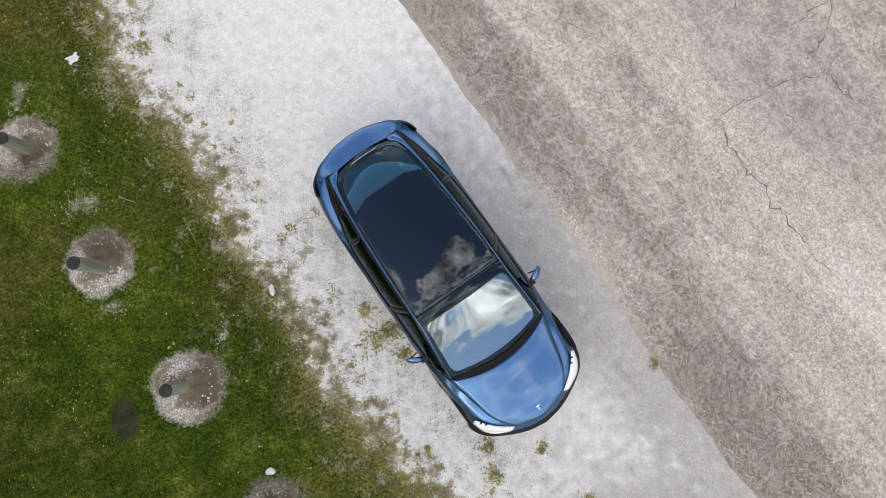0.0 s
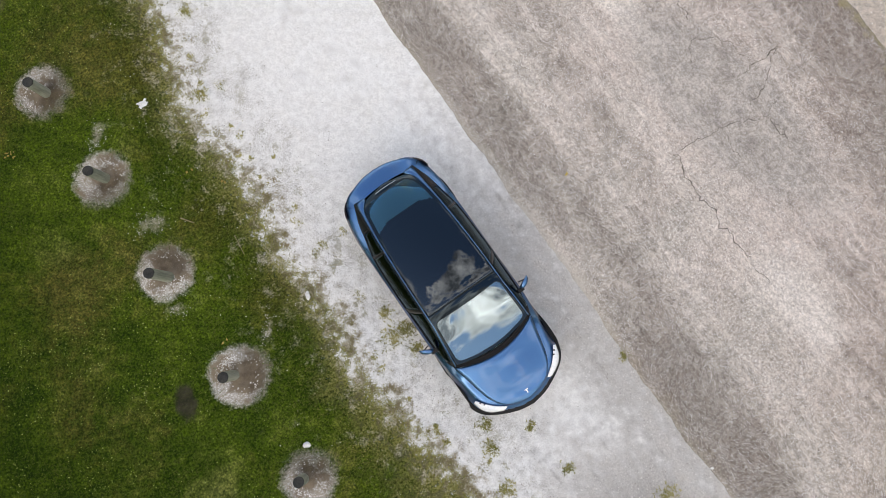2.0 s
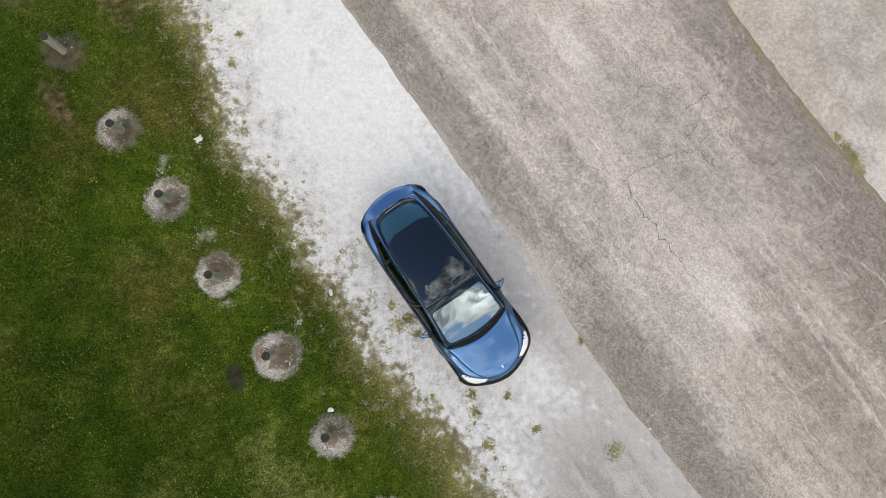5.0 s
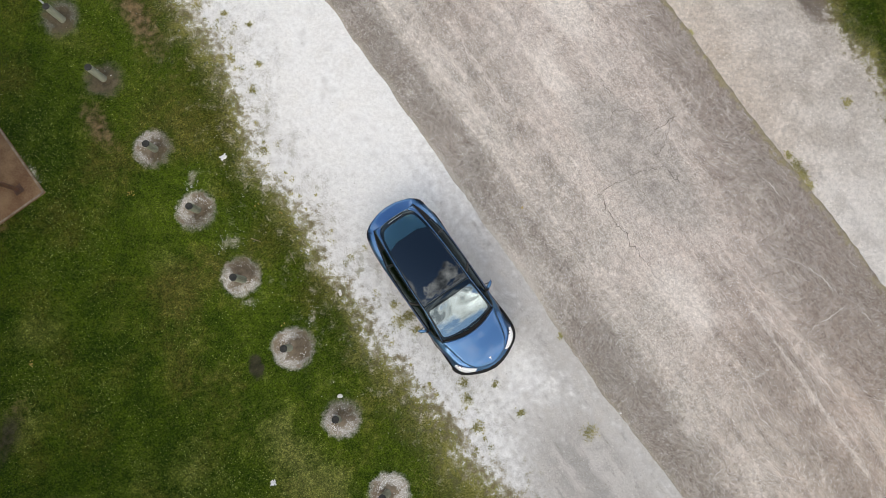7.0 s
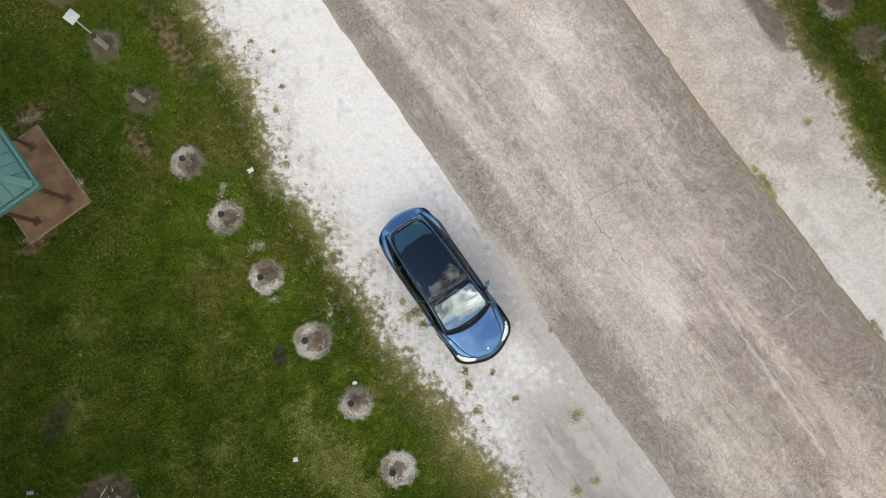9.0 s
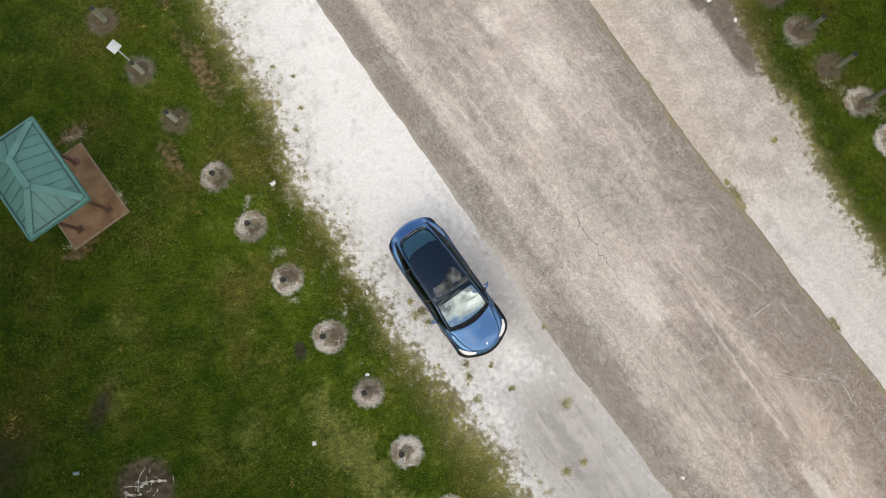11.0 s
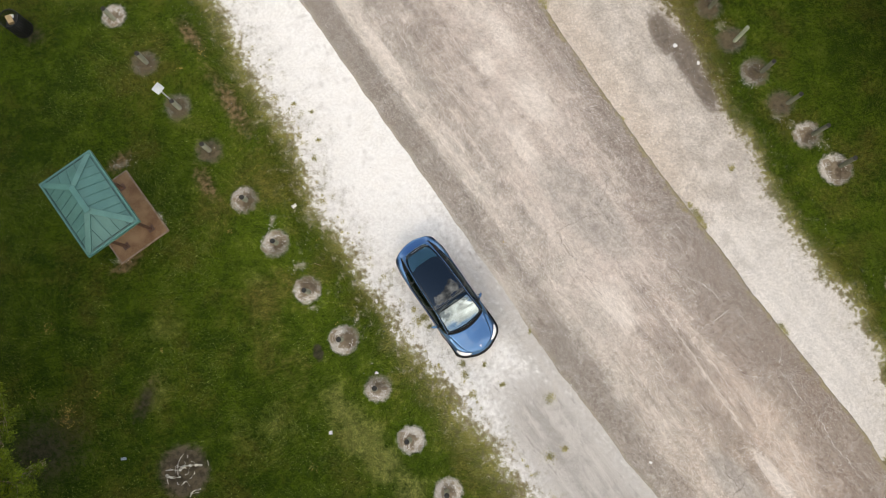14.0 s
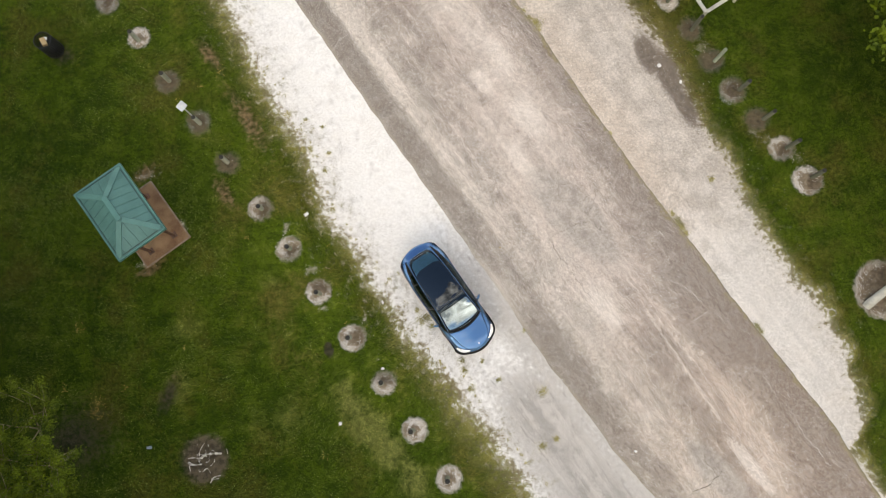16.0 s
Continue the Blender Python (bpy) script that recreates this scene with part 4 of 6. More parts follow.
def flank(row):
    ou, ov, su, sv, sz, iu, iv, iz = row
    inward = np.array([-0.05 * np.sign(ou) if abs(ou) > 2.0 else 0, -0.06 * min(1, ov / 0.3)])
    low = np.array([ou, ov]) + inward
    full = float(np.clip((-1.3 - ou) / 0.5, 0, 1))
    a1, a2 = 0.6 + 0.32 * full, 0.22 + 0.23 * full
    pts = [(low[0], low[1], 0.17), (ou * 0.998, ov * 0.992, 0.30), (ou, ov, 0.46), (a1 * ou + (1 - a1) * su, a1 * ov + (1 - a1) * sv, 0.46 + 0.5 * (sz - 0.46)),
           (a2 * ou + (1 - a2) * su, a2 * ov + (1 - a2) * sv, 0.46 + 0.9 * (sz - 0.46)), (su, sv, sz), (iu, iv, iz)]
    return curve(pts, 22)


def in_arch(p):
    return any((p.x - u) ** 2 + (p.z - 0.34) ** 2 < 0.355**2 for u, _ in WHEELS) and abs(p.y) > 0.7


car = new("parked_car")
CAR = pose(0.111, 0.55, 0, 0, 0, math.degrees(math.atan2(-0.817, 0.576)))
flanks = [flank(r) for r in SIDE]


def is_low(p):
    """The lower flank, made black to stand in for dark reflections; includes the plastic lip."""
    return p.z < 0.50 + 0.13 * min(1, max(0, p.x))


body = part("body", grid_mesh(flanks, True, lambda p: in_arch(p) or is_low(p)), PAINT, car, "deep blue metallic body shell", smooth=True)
part("dark_flank", grid_mesh(flanks, True, lambda p: in_arch(p) or not is_low(p)), BLACK_MATTE, car, "black lower flank standing in for dark reflections", smooth=True)

# bonnet between the two inner lines
front = [r for r in SIDE if r[5] > 1.065]
hood_rows = []
for k, r in enumerate(front):
    iu, iv, iz = r[5:]
    t = k / (len(front) - 1)
    bow, crown = 0.2 * (1 - t) ** 1.6, 0.045 * (1 - t) + 0.012
    hood_rows.append([(iu + bow * (1 - a * a) - 0.006 * (1 - t), iv * a * 0.992, iz - 0.003 + crown * (1 - a * a) - 0.02 * (1 - t) * (1 - a * a)) for a in np.linspace(-1, 1, 25)])
hood = part("bonnet", solid(grid_mesh(hood_rows), -0.012), PAINT, car, smooth=True)

# shut lines
def ribbon(points, width, lift, n=60):
    """A thin raised strip that follows a line."""
    p = curve(points, n)
    bm = bmesh.new()
    rows = []
    for k in range(n):
        d = Vector(p[min(k + 1, n - 1)] - p[max(k - 1, 0)]).normalized()
        side = d.cross(Vector((0, 0, 1))).normalized() * width / 2
        c0 = Vector(p[k]) + Vector((0, 0, lift))
        rows.append([c0 - side, c0 + side])
    bm = grid_mesh(rows)
    return solid(bm, 0.002)


for sign in (1, -1):
    part("shut_line", ribbon([(r[5], sign * r[6], r[7]) for r in front[::6]] + [(2.178, 0, 0.718)], 0.008, 0.003), BLACK_MATTE, hood)

# glasshouse
PROFILE = curve([(-2.08, 1.168), (-1.8, 1.247), (-1.4, 1.335), (-1.0, 1.398), (-0.6, 1.433), (-0.2, 1.442), (0.17, 1.415), (0.5, 1.300), (0.9, 1.146), (1.27, 0.985)], 160)


def roof_z(u):
    return np.interp(u, PROFILE[:, 0], PROFILE[:, 1])


def roof_half(u):
    return np.interp(u, [-2.06, -1.9, -1.7, -1.4, -0.8, -0.2, 0.17, 0.35, 1.07], [0.41, 0.488, 0.536, 0.576, 0.616, 0.637, 0.645, 0.653, 0.705])


def smooth_profile(f, u):
    return np.mean([f(u + d) for d in (-0.05, 0, 0.05)], axis=0)


def pane(u0, u1, n, bow0=0.0, bow1=0.0, tight=0.0, drop=0.055, side=1.0):
    """A curved pane across the car from u0 (rear) to u1 (front); bows move the middle of each end forward."""
    rows = []
    for t in np.linspace(0, 1, n):
        row = []
        for a in np.linspace(-1, 1, 31):
            uc = u0 + (u1 - u0) * t
            u = uc + (bow0 * (1 - t) + bow1 * t) * (1 - a * a)
            half = roof_half(uc) * side - tight
            z = smooth_profile(roof_z, u) - drop * a * a * (1 if u < 0.175 else max(0.12, 1 - 1.8 * (u - 0.175)))
            row.append((u, a * half, z))
        rows.append(row)
    return rows


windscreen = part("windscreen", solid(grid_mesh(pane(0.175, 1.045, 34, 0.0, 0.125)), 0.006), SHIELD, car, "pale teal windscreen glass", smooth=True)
roof_rows = pane(-2.06, 0.165, 70)
# round the rear corners of the long roof pane
for k, row in enumerate(roof_rows):
    u = row[0][0]
    f = min(1, max(0, (u + 2.06) / 0.16))
    pull = 0.62 + 0.38 * math.sqrt(1 - (1 - f) ** 2)
    roof_rows[k] = [(p[0], p[1] * pull, p[2] + 0.0) for p in row]
SPLIT = 21
whole = solid(grid_mesh(roof_rows), 0.006)
for f in whole.faces:
    c0 = f.calc_center_median()
    f.material_index = int(c0.x < roof_rows[SPLIT][0][0] + 0.1 - 0.2 * (1 - (c0.y / 0.6) ** 4))
roof_pane = part("roof_glass", whole, [ROOF_GLASS, REAR_GLASS], car, "dark roof glass running into a teal rear window", smooth=True)
for pts in ([(0.17, a * 0.62, smooth_profile(roof_z, 0.17) - 0.055 * a * a) for a in np.linspace(-1, 1, 13)],):
    part("seam", ribbon(pts, 0.012, 0.002, 40), BLACK_TRIM, roof_pane)

for sign in (1, -1):
    inner = [(u, roof_half(u) + 0.002, smooth_profile(roof_z, u) - 0.056) for u in (-2.05, -1.9, -1.7, -1.4, -1.0, -0.6, -0.2, 0.1)]
    inner[0] = (-2.05, 0.37, 1.145)
    inner += [(0.35, 0.645, 1.318), (0.7, 0.68, 1.170), (1.07, 0.715, 0.965)]
    outer = [(-2.075, 0.57, 1.088), (-1.93, 0.575, 1.155), (-1.7, 0.592, 1.21), (-1.4, 0.612, 1.262), (-1.0, 0.635, 1.315), (-0.6, 0.648, 1.345), (-0.2, 0.656, 1.352), (0.1, 0.662, 1.335), (0.35, 0.675, 1.285), (0.7, 0.708, 1.14), (1.075, 0.74, 0.962)]
    a, b = curve(inner, 60), curve(outer, 60)
    rows = []
    for p, q in zip(a, b):
        rows.append([tuple(p * (1 - t) + q * t + np.array((0, 0.006, 0.016)) * math.sin(math.pi * t)) for t in np.linspace(0, 1, 6)])
    rail = grid_mesh([[(x, sign * y, z) for x, y, z in row] for row in rows])
    part("roof_rail", solid(rail, 0.01), PAINT, car, smooth=True)
    belt = [(r[5], r[6], r[7] + 0.002) for r in SIDE if -2.08 < r[5] < 1.075 and r[6] > 0.56 and r[7] > 0.9][::4]
    c1, c2 = curve(outer, 80), curve(belt, 80)
    # side windows, a pane each between the pillars
    us = [(0, 13), (14, 24), (25, 51), (53, 76)]
    for i0, i1 in us:
        rows = [[tuple(c1[k] * (1 - t) + c2[k] * t + np.array((0, 0.02, 0.0)) * math.sin(math.pi * t)) for t in np.linspace(0.03, 0.97, 7)] for k in range(i0, i1 + 1)]
        part("side_window", solid(grid_mesh([[(x, sign * y, z) for x, y, z in row] for row in rows]), 0.005), BLACK_TRIM if i0 == 0 else SIDE_GLASS, car, smooth=True)
    for i0, i1 in ((13, 14), (24, 25), (51, 53), (76, 79)):
        rows = [[tuple(c1[k] * (1 - t) + c2[k] * t + np.array((0, 0.021, 0.0)) * math.sin(math.pi * t)) for t in np.linspace(0, 1, 7)] for k in range(i0, i1 + 1)]
        part("pillar", solid(grid_mesh([[(x, sign * y, z) for x, y, z in row] for row in rows]), 0.02), BLACK_TRIM, car, smooth=True)
    part("window_trim", ribbon([(x, sign * y, z) for x, y, z in c2[::8]], 0.016, 0.004, 80), BLACK_TRIM, car)
    # door mirror
    bm = bmesh.new()
    bmesh.ops.create_icosphere(bm, subdivisions=3, radius=1.0)
    for v in bm.verts:
        x, y, z = v.co
        x = (x if x < 0 else x * 1.0)
        v.co = Vector((0.62 + 0.075 * x - 0.045 * (y + 1), sign * (0.975 + 0.105 * y), 1.0 + 0.075 * z + 0.01 * y))
        if v.co.x < 0.56 - 0.05 * y:
            v.co.x = 0.56 - 0.05 * y
    mirror = part("door_mirror", bm, PAINT, car, smooth=True)
    part("mirror_rim", boxed((0.02, 0.17, 0.115), pose(0.548, sign * 0.985, 1.0, 0, 0, -sign * 14), 0.008), BLACK_TRIM, mirror)
    part("mirror_arm", boxed((0.07, 0.12, 0.03), pose(0.66, sign * 0.87, 0.955), 0.01), BLACK_TRIM, mirror)
    # headlamp: a swept lens over the front corner
    upper = [(1.70, 0.775, 0.845), (1.82, 0.69, 0.83), (1.95, 0.57, 0.795), (2.08, 0.40, 0.745)]
    lower = [(1.72, 0.83, 0.79), (1.89, 0.78, 0.745), (2.02, 0.67, 0.70), (2.118, 0.488, 0.675)]
    a, b = curve(upper, 24), curve(lower, 24)
    rows = [[(p * (1 - t) + q * t + np.array((0.006, 0.006, 0.012 + 0.03 * math.sin(math.pi * t)))) * np.array((1, sign, 1)) for t in np.linspace(0, 1, 8)] for p, q in zip(a, b)]
    lamp = part("headlamp", solid(grid_mesh(rows), 0.03), LAMP_LENS, car, "clear white headlamp", smooth=True)
    for k in (3, 6):
        fin = [[(a[j] * (1 - t) + b[j] * t + np.array((0.006, 0.006, 0.018 + 0.03 * math.sin(math.pi * t)))) * np.array((1, sign, 1)) for t in np.linspace(-0.05, 0.4 - 0.03 * k, 5)] for j in (k, k + 1)]
        part("lamp_fin", solid(grid_mesh(fin), 0.004), BLACK_TRIM, lamp)
    # tail lamp wraps the rear corner
    a = curve([(-2.25, 0.52, 0.93), (-2.235, 0.68, 0.95), (-2.12, 0.80, 0.955), (-1.98, 0.85, 0.96)], 20)
    rows = [[(p + np.array((0.02, -0.022, dz))) * np.array((1, sign, 1)) for dz in (-0.09, -0.04, 0.02, 0.05)] for p in a]
    part("tail_lamp", solid(grid_mesh(rows), 0.02), RED_LENS, car, smooth=True)
    # shut lines of tailgate and charging corner
    part("shut_line", ribbon([(-2.13, sign * 0.735, 1.0), (-2.10, sign * 0.70, 1.024), (-2.06, sign * 0.655, 1.05)], 0.009, 0.006, 12), BLACK_MATTE, body)
    part("shut_line", ribbon([(-1.37, sign * 0.885, 0.90), (-1.36, sign * 0.85, 0.955), (-1.34, sign * 0.755, 0.995)], 0.008, 0.005, 12), BLACK_MATTE, body)
    # wheels
    for u, v in WHEELS:
        m = pose(u, sign * v, 0.336, 90, 0, 0)
        tyre = turned([(0.22, -0.11), (0.315, -0.115), (0.334, -0.09), (0.336, 0), (0.334, 0.09), (0.315, 0.115), (0.22, 0.11)], 36, m, False)
        wheel = part("wheel", tyre, RUBBER, car, "black tyre on grey alloy rim", smooth=True)
        part("rim", turned([(0.05, -0.07), (0.2, -0.06), (0.235, -0.1), (0.235, 0.1), (0.2, 0.06), (0.05, 0.07)], 36, m), RIM, wheel, smooth=True)
        part("arch_liner", turned([(0.365, -0.14), (0.365, 0.10)], 30, m, False), BLACK_MATTE, wheel)

# wipers and cowl
cowl = []
for a in np.linspace(-1, 1, 31):
    u = 1.075 + 0.192 * (1 - a * a)
    cowl.append((u, a * 0.715, 0.968 + 0.012 * (1 - a * a)))
part("cowl", ribbon([(u - 0.035, v, z + 0.012) for u, v, z in cowl[::3]], 0.09, 0.0, 50), BLACK_MATTE, car)
for a0, a1 in ((-0.60, 0.25), (0.02, 0.62)):
    pts = []
    for v in np.linspace(a0, a1, 9):
        pts.append((1.06 + 0.185 * (1 - (v / 0.71) ** 2) - 0.03, v, 1.0 + 0.012 * (1 - (v / 0.7) ** 2)))
    part("wiper", solid(ribbon(pts, 0.018, 0.012, 24), 0.012), BLACK_TRIM, car)
# printed rims of the glass and the lamp behind it

def frit_band(rows, top, bottom, side, corner):
    """The printed rim of a pane: a sheet on it with a rounded opening."""
    bm = bmesh.new()
    n, m = len(rows), len(rows[0])
    vs = [[bm.verts.new((p[0], p[1], p[2] + 0.004)) for p in row] for row in rows]
    for i in range(n - 1):
        for j in range(m - 1):
            t, a = (i + 0.5) / (n - 1), abs(2 * (j + 0.5) / (m - 1) - 1)
            dx = max(0.0, a - (1 - side - corner)) / corner
            dy = max(0.0, (top + corner) - t, t - (1 - bottom - corner)) / corner
            if a < 1 - side and top < t < 1 - bottom and math.hypot(dx, dy) < 1:
                continue
            bm.faces.new((vs[i][j], vs[i + 1][j], vs[i + 1][j + 1], vs[i][j + 1]))
    for v in [v for v in bm.verts if not v.link_faces]:
        bm.verts.remove(v)
    return bm


dense = [curve(row, 91) for row in pane(0.175, 1.045, 80, 0.0, 0.125)]
part("frit", solid(frit_band(dense, 0.15, 0.045, 0.06, 0.13), 0.002), FRIT, windscreen, "black printed rim of the windscreen", smooth=True)
dense = [curve(row, 91) for row in roof_rows[:26]]
part("frit", solid(frit_band(dense, 0.14, -1.0, 0.09, 0.34), 0.002), FRIT, roof_pane, "black printed rim of the rear window", smooth=True)
part("mirror_bracket", solid(grid_mesh([[(0.30, -0.05, 1.372), (0.30, 0.05, 1.372)], [(0.37, -0.035, 1.345), (0.37, 0.035, 1.345)], [(0.44, -0.012, 1.31), (0.44, 0.012, 1.31)]]), 0.01), BLACK_MATTE, windscreen)
part("brake_lamp", ribbon([(-1.995, -0.2, 1.186), (-2.003, 0, 1.19), (-1.995, 0.2, 1.186)], 0.012, 0.012, 20), plain("grey_lens", (0.35, 0.38, 0.42), 0.3), roof_pane)
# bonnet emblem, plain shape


def hood_z(u):
    return float(np.interp(u, [r[12][0] for r in hood_rows], [r[12][2] for r in hood_rows]))


part("emblem", boxed((0.016, 0.066, 0.01), pose(2.03, 0.0, hood_z(2.03) + 0.014, 0, 16, 0), 0.002), CHROME, hood)
part("emblem", boxed((0.06, 0.018, 0.01), pose(2.062, 0.0, hood_z(2.062) + 0.014, 0, 18, 0), 0.002), CHROME, hood)
# permit stickers inside the windscreen
part("sticker", turned([(0.034, 0), (0.034, 0.002), (0.02, 0.002), (0.02, 0)], 24, pose(0.93, 0.52, 1.118, 0, 24, 0), False), STICKER, windscreen)
part("sticker", boxed((0.075, 0.05, 0.003), pose(1.02, 0.54, 1.075, 0, 24, 12)), STICKER, windscreen)
# lower bumper and sills
for sign in (1, -1):
    part("sill", boxed((2.1, 0.06, 0.1), pose(0, sign * 0.86, 0.2), 0.02), BLACK_MATTE, car)
part("underbody", boxed((4.2, 1.5, 0.06), pose(0, 0, 0.2), 0.02), BLACK_MATTE, car)
# cabin
cabin = part("cabin", boxed((3.0, 1.4, 0.04), pose(-0.45, 0, 0.45), 0.01), CABIN, car)
for sign in (1, -1):
    part("door_card", boxed((2.9, 0.03, 0.5), pose(-0.45, sign * 0.735, 0.7), 0.01), CABIN, cabin)
    bm = boxed((0.52, 0.5, 0.16), pose(0.05, sign * 0.37, 0.62), 0.05)
    box(bm, (0.14, 0.48, 0.6), pose(-0.27, sign * 0.37, 0.92, 0, -14, 0), 0.05)
    box(bm, (0.09, 0.26, 0.17), pose(-0.36, sign * 0.37, 1.25, 0, -10, 0), 0.035)
    part("front_seat", bm, CABIN, cabin)
bm = boxed((0.5, 1.25, 0.18), pose(-0.95, 0, 0.6), 0.05)
box(bm, (0.14, 1.22, 0.55), pose(-1.27, 0, 0.9, 0, -20, 0), 0.05)
part("rear_bench", bm, CABIN, cabin)
part("parcel_shelf", boxed((0.62, 1.1, 0.03), pose(-1.72, 0, 1.05), 0.01), plain("grey_shelf_cloth", (0.10, 0.15, 0.165), 0.85), cabin)
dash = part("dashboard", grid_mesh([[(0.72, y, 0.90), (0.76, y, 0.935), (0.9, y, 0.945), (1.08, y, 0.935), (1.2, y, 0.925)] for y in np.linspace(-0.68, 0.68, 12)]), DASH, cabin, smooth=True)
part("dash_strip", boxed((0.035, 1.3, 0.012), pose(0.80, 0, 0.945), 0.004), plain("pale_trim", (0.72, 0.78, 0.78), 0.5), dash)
part("screen", boxed((0.02, 0.37, 0.22), pose(0.66, 0, 0.98, 0, -12, 0), 0.008), BLACK_TRIM, cabin)
ring = bmesh.new()
for k in range(28):
    a0, a1 = 2 * math.pi * k / 28, 2 * math.pi * (k + 1) / 28
    rod_m = pose(0.58, 0.37, 0.93, 0, -62, 0)
    p0, p1 = rod_m @ Vector((0.18 * math.cos(a0), 0.18 * math.sin(a0), 0)), rod_m @ Vector((0.18 * math.cos(a1), 0.18 * math.sin(a1), 0))
    tmp = rod(p0, p1, 0.014, sides=6)
    me = bpy.data.meshes.new("tmp")
    tmp.to_mesh(me)
    tmp.free()
    ring.from_mesh(me)
    bpy.data.meshes.remove(me)
box(ring, (0.03, 0.3, 0.05), pose(0.6, 0.37, 0.92, 0, 28, 0), 0.01)
part("steering_wheel", ring, BLACK_MATTE, cabin)
part("rear_view_mirror", boxed((0.03, 0.24, 0.06), pose(0.40, 0.0, 1.27, 0, 15, 0), 0.012), BLACK_MATTE, windscreen)
car.matrix_world = CAR
tagged(car, "parked blue metallic electric saloon with dark glass roof", "car")


# ---------------------------------------------------------------- trees
BARK = worn("grey_brown_bark", (0.11, 0.09, 0.055), (0.26, 0.22, 0.15), 0.9, 5, 50, stretch=(1, 1, 0.25))


def leaf_surface(name, a, b):
    s = Surface(name, 0.55)
    r = s.t.nodes.new("ShaderNodeNewGeometry").outputs["Random Per Island"]
    r = s.math("MULTIPLY", s.math("ADD", s.math("MULTIPLY", r, 0.5), s.ramp(s.noise(2.2, 3), 0.35, 0.65, 0.0, 0.8)), 0.85)
    s.color(s.mix(r, a, b))
    s.bsdf.inputs["Specular IOR Level"].default_value = 0.15
    return s.m


LEAVES = leaf_surface("fresh_green_leaves", (0.010, 0.030, 0.002), (0.135, 0.19, 0.012))


def tree(seed, height=5.0, spread=2.2, leaves=9000, leaf=0.11, forks=4):
    """A tapered trunk with limbs that fork three times, and leaves in loose clumps round the twig ends."""
    rnd = random.Random(seed)
    thing = new("tree")
    bm = bmesh.new()
    ends = []

    def limb(a, d, length, r, depth):
        steps = 4
        p = Vector(a)
        ring_old = None
        for k in range(steps + 1):
            t = k / steps
            rad = r * (1 - 0.45 * t)
            q = d.to_track_quat("Z", "Y").to_matrix()
            ring = [bm.verts.new(p + q @ Vector((rad * math.cos(x), rad * math.sin(x), 0))) for x in [2 * math.pi * i / 6 for i in range(6)]]
            if ring_old:
                for i in range(6):
                    bm.faces.new((ring_old[i], ring_old[(i + 1) % 6], ring[(i + 1) % 6], ring[i]))
            ring_old = ring
            if k < steps:
                d = (d + Vector((rnd.uniform(-1, 1), rnd.uniform(-1, 1), rnd.uniform(-0.2, 0.6))) * 0.14).normalized()
                p = p + d * length / steps
            if (depth == 3 and k >= (1 if forks > 4 else 2)) or (forks > 4 and depth == 2 and k >= 3):
                ends.append((p.copy(), depth))
        if depth < 3:
            n = forks + 2 if depth == 0 else forks
            turn = rnd.uniform(0, 6.28)
            for i in range(n):
                a2 = turn + 2 * math.pi * i / n + rnd.uniform(-0.4, 0.4)
                side = Vector((math.cos(a2), math.sin(a2), rnd.uniform(0.15, 0.9)))
                limb(p - d * rnd.uniform(0, 0.35) * length, (d * 0.35 + side).normalized(), length * rnd.uniform(0.55, 0.8), r * (0.42 if forks > 4 else 0.5), depth + 1)

    limb((0, 0, -0.1), Vector((0, 0, 1)), height * 0.38, height * 0.026, 0)
    part("trunk", bm, BARK, thing, smooth=True)
    rng = np.random.default_rng(seed)
    tips = np.array([p for p, _ in ends])
    pick = tips[rng.integers(0, len(tips), leaves)] + rng.normal(0, 0.15 * spread / 2.2, (leaves, 3)) * np.array((1, 1, 0.6))
    d1 = rng.normal(0, 1, (leaves, 3))
    d1[:, 2] *= 0.45
    d1 /= np.linalg.norm(d1, axis=1, keepdims=True)
    d2 = np.cross(d1, rng.normal(0, 0.35, (leaves, 3)) + np.array((0, 0, 1.0)))
    d2 /= np.linalg.norm(d2, axis=1, keepdims=True) + 1e-9
    size = leaf * rng.uniform(0.6, 1.3, (leaves, 1))
    bend = np.array((0, 0, 0.2)) * size
    v = np.stack([pick, pick + 0.5 * size * d1 + 0.32 * size * d2 - bend, pick + size * d1 - 2 * bend, pick + 0.5 * size * d1 - 0.32 * size * d2 - bend], 1)
    k = np.arange(leaves) * 4
    crown = mesh_object("crown", v.reshape(-1, 3), np.stack([k, k + 1, k + 2, k + 3], 1), LEAVES)
    crown.parent = thing
    return thing


tree_a = tree(4, 6.7, 1.5, 50000, 0.064, 5)
tree_a.matrix_world = pose(-14.3, -5.4, 0, 0, 0, 40)
tagged(tree_a, "young broadleaf tree with airy bright green crown on the lawn", "tree")
tree_b = tree(11, 7.0, 3.0, 42000, 0.15)
tree_b.matrix_world = pose(19.3, 11.0, 0, 0, 0, 10) @ Matrix.Diagonal((1.42, 1.42, 0.85, 1))
tagged(tree_b, "leafy broadleaf tree shading the lawn", "tree")
# trees added out of view to shade the lawn's corners
for x, y, k in ((-18.6, -7.6, 1.7), (-18.9, -2.4, 1.6), (-18.0, -15.0, 1.7), (-11.0, -16.5, 1.7), (-24.5, -6.0, 1.9), (20.6, 14.8, 1.8), (22.6, 6.0, 1.6)):
    t2 = copy_thing(tree_b, pose(x, y, 0))
    t2.matrix_world = pose(x, y, 0, 0, 0, 67 * k) @ Matrix.Diagonal((k, k, k, 1))
    tagged(t2, "unseen broadleaf tree added to shade the lawn", "tree", "trees round the lawn")
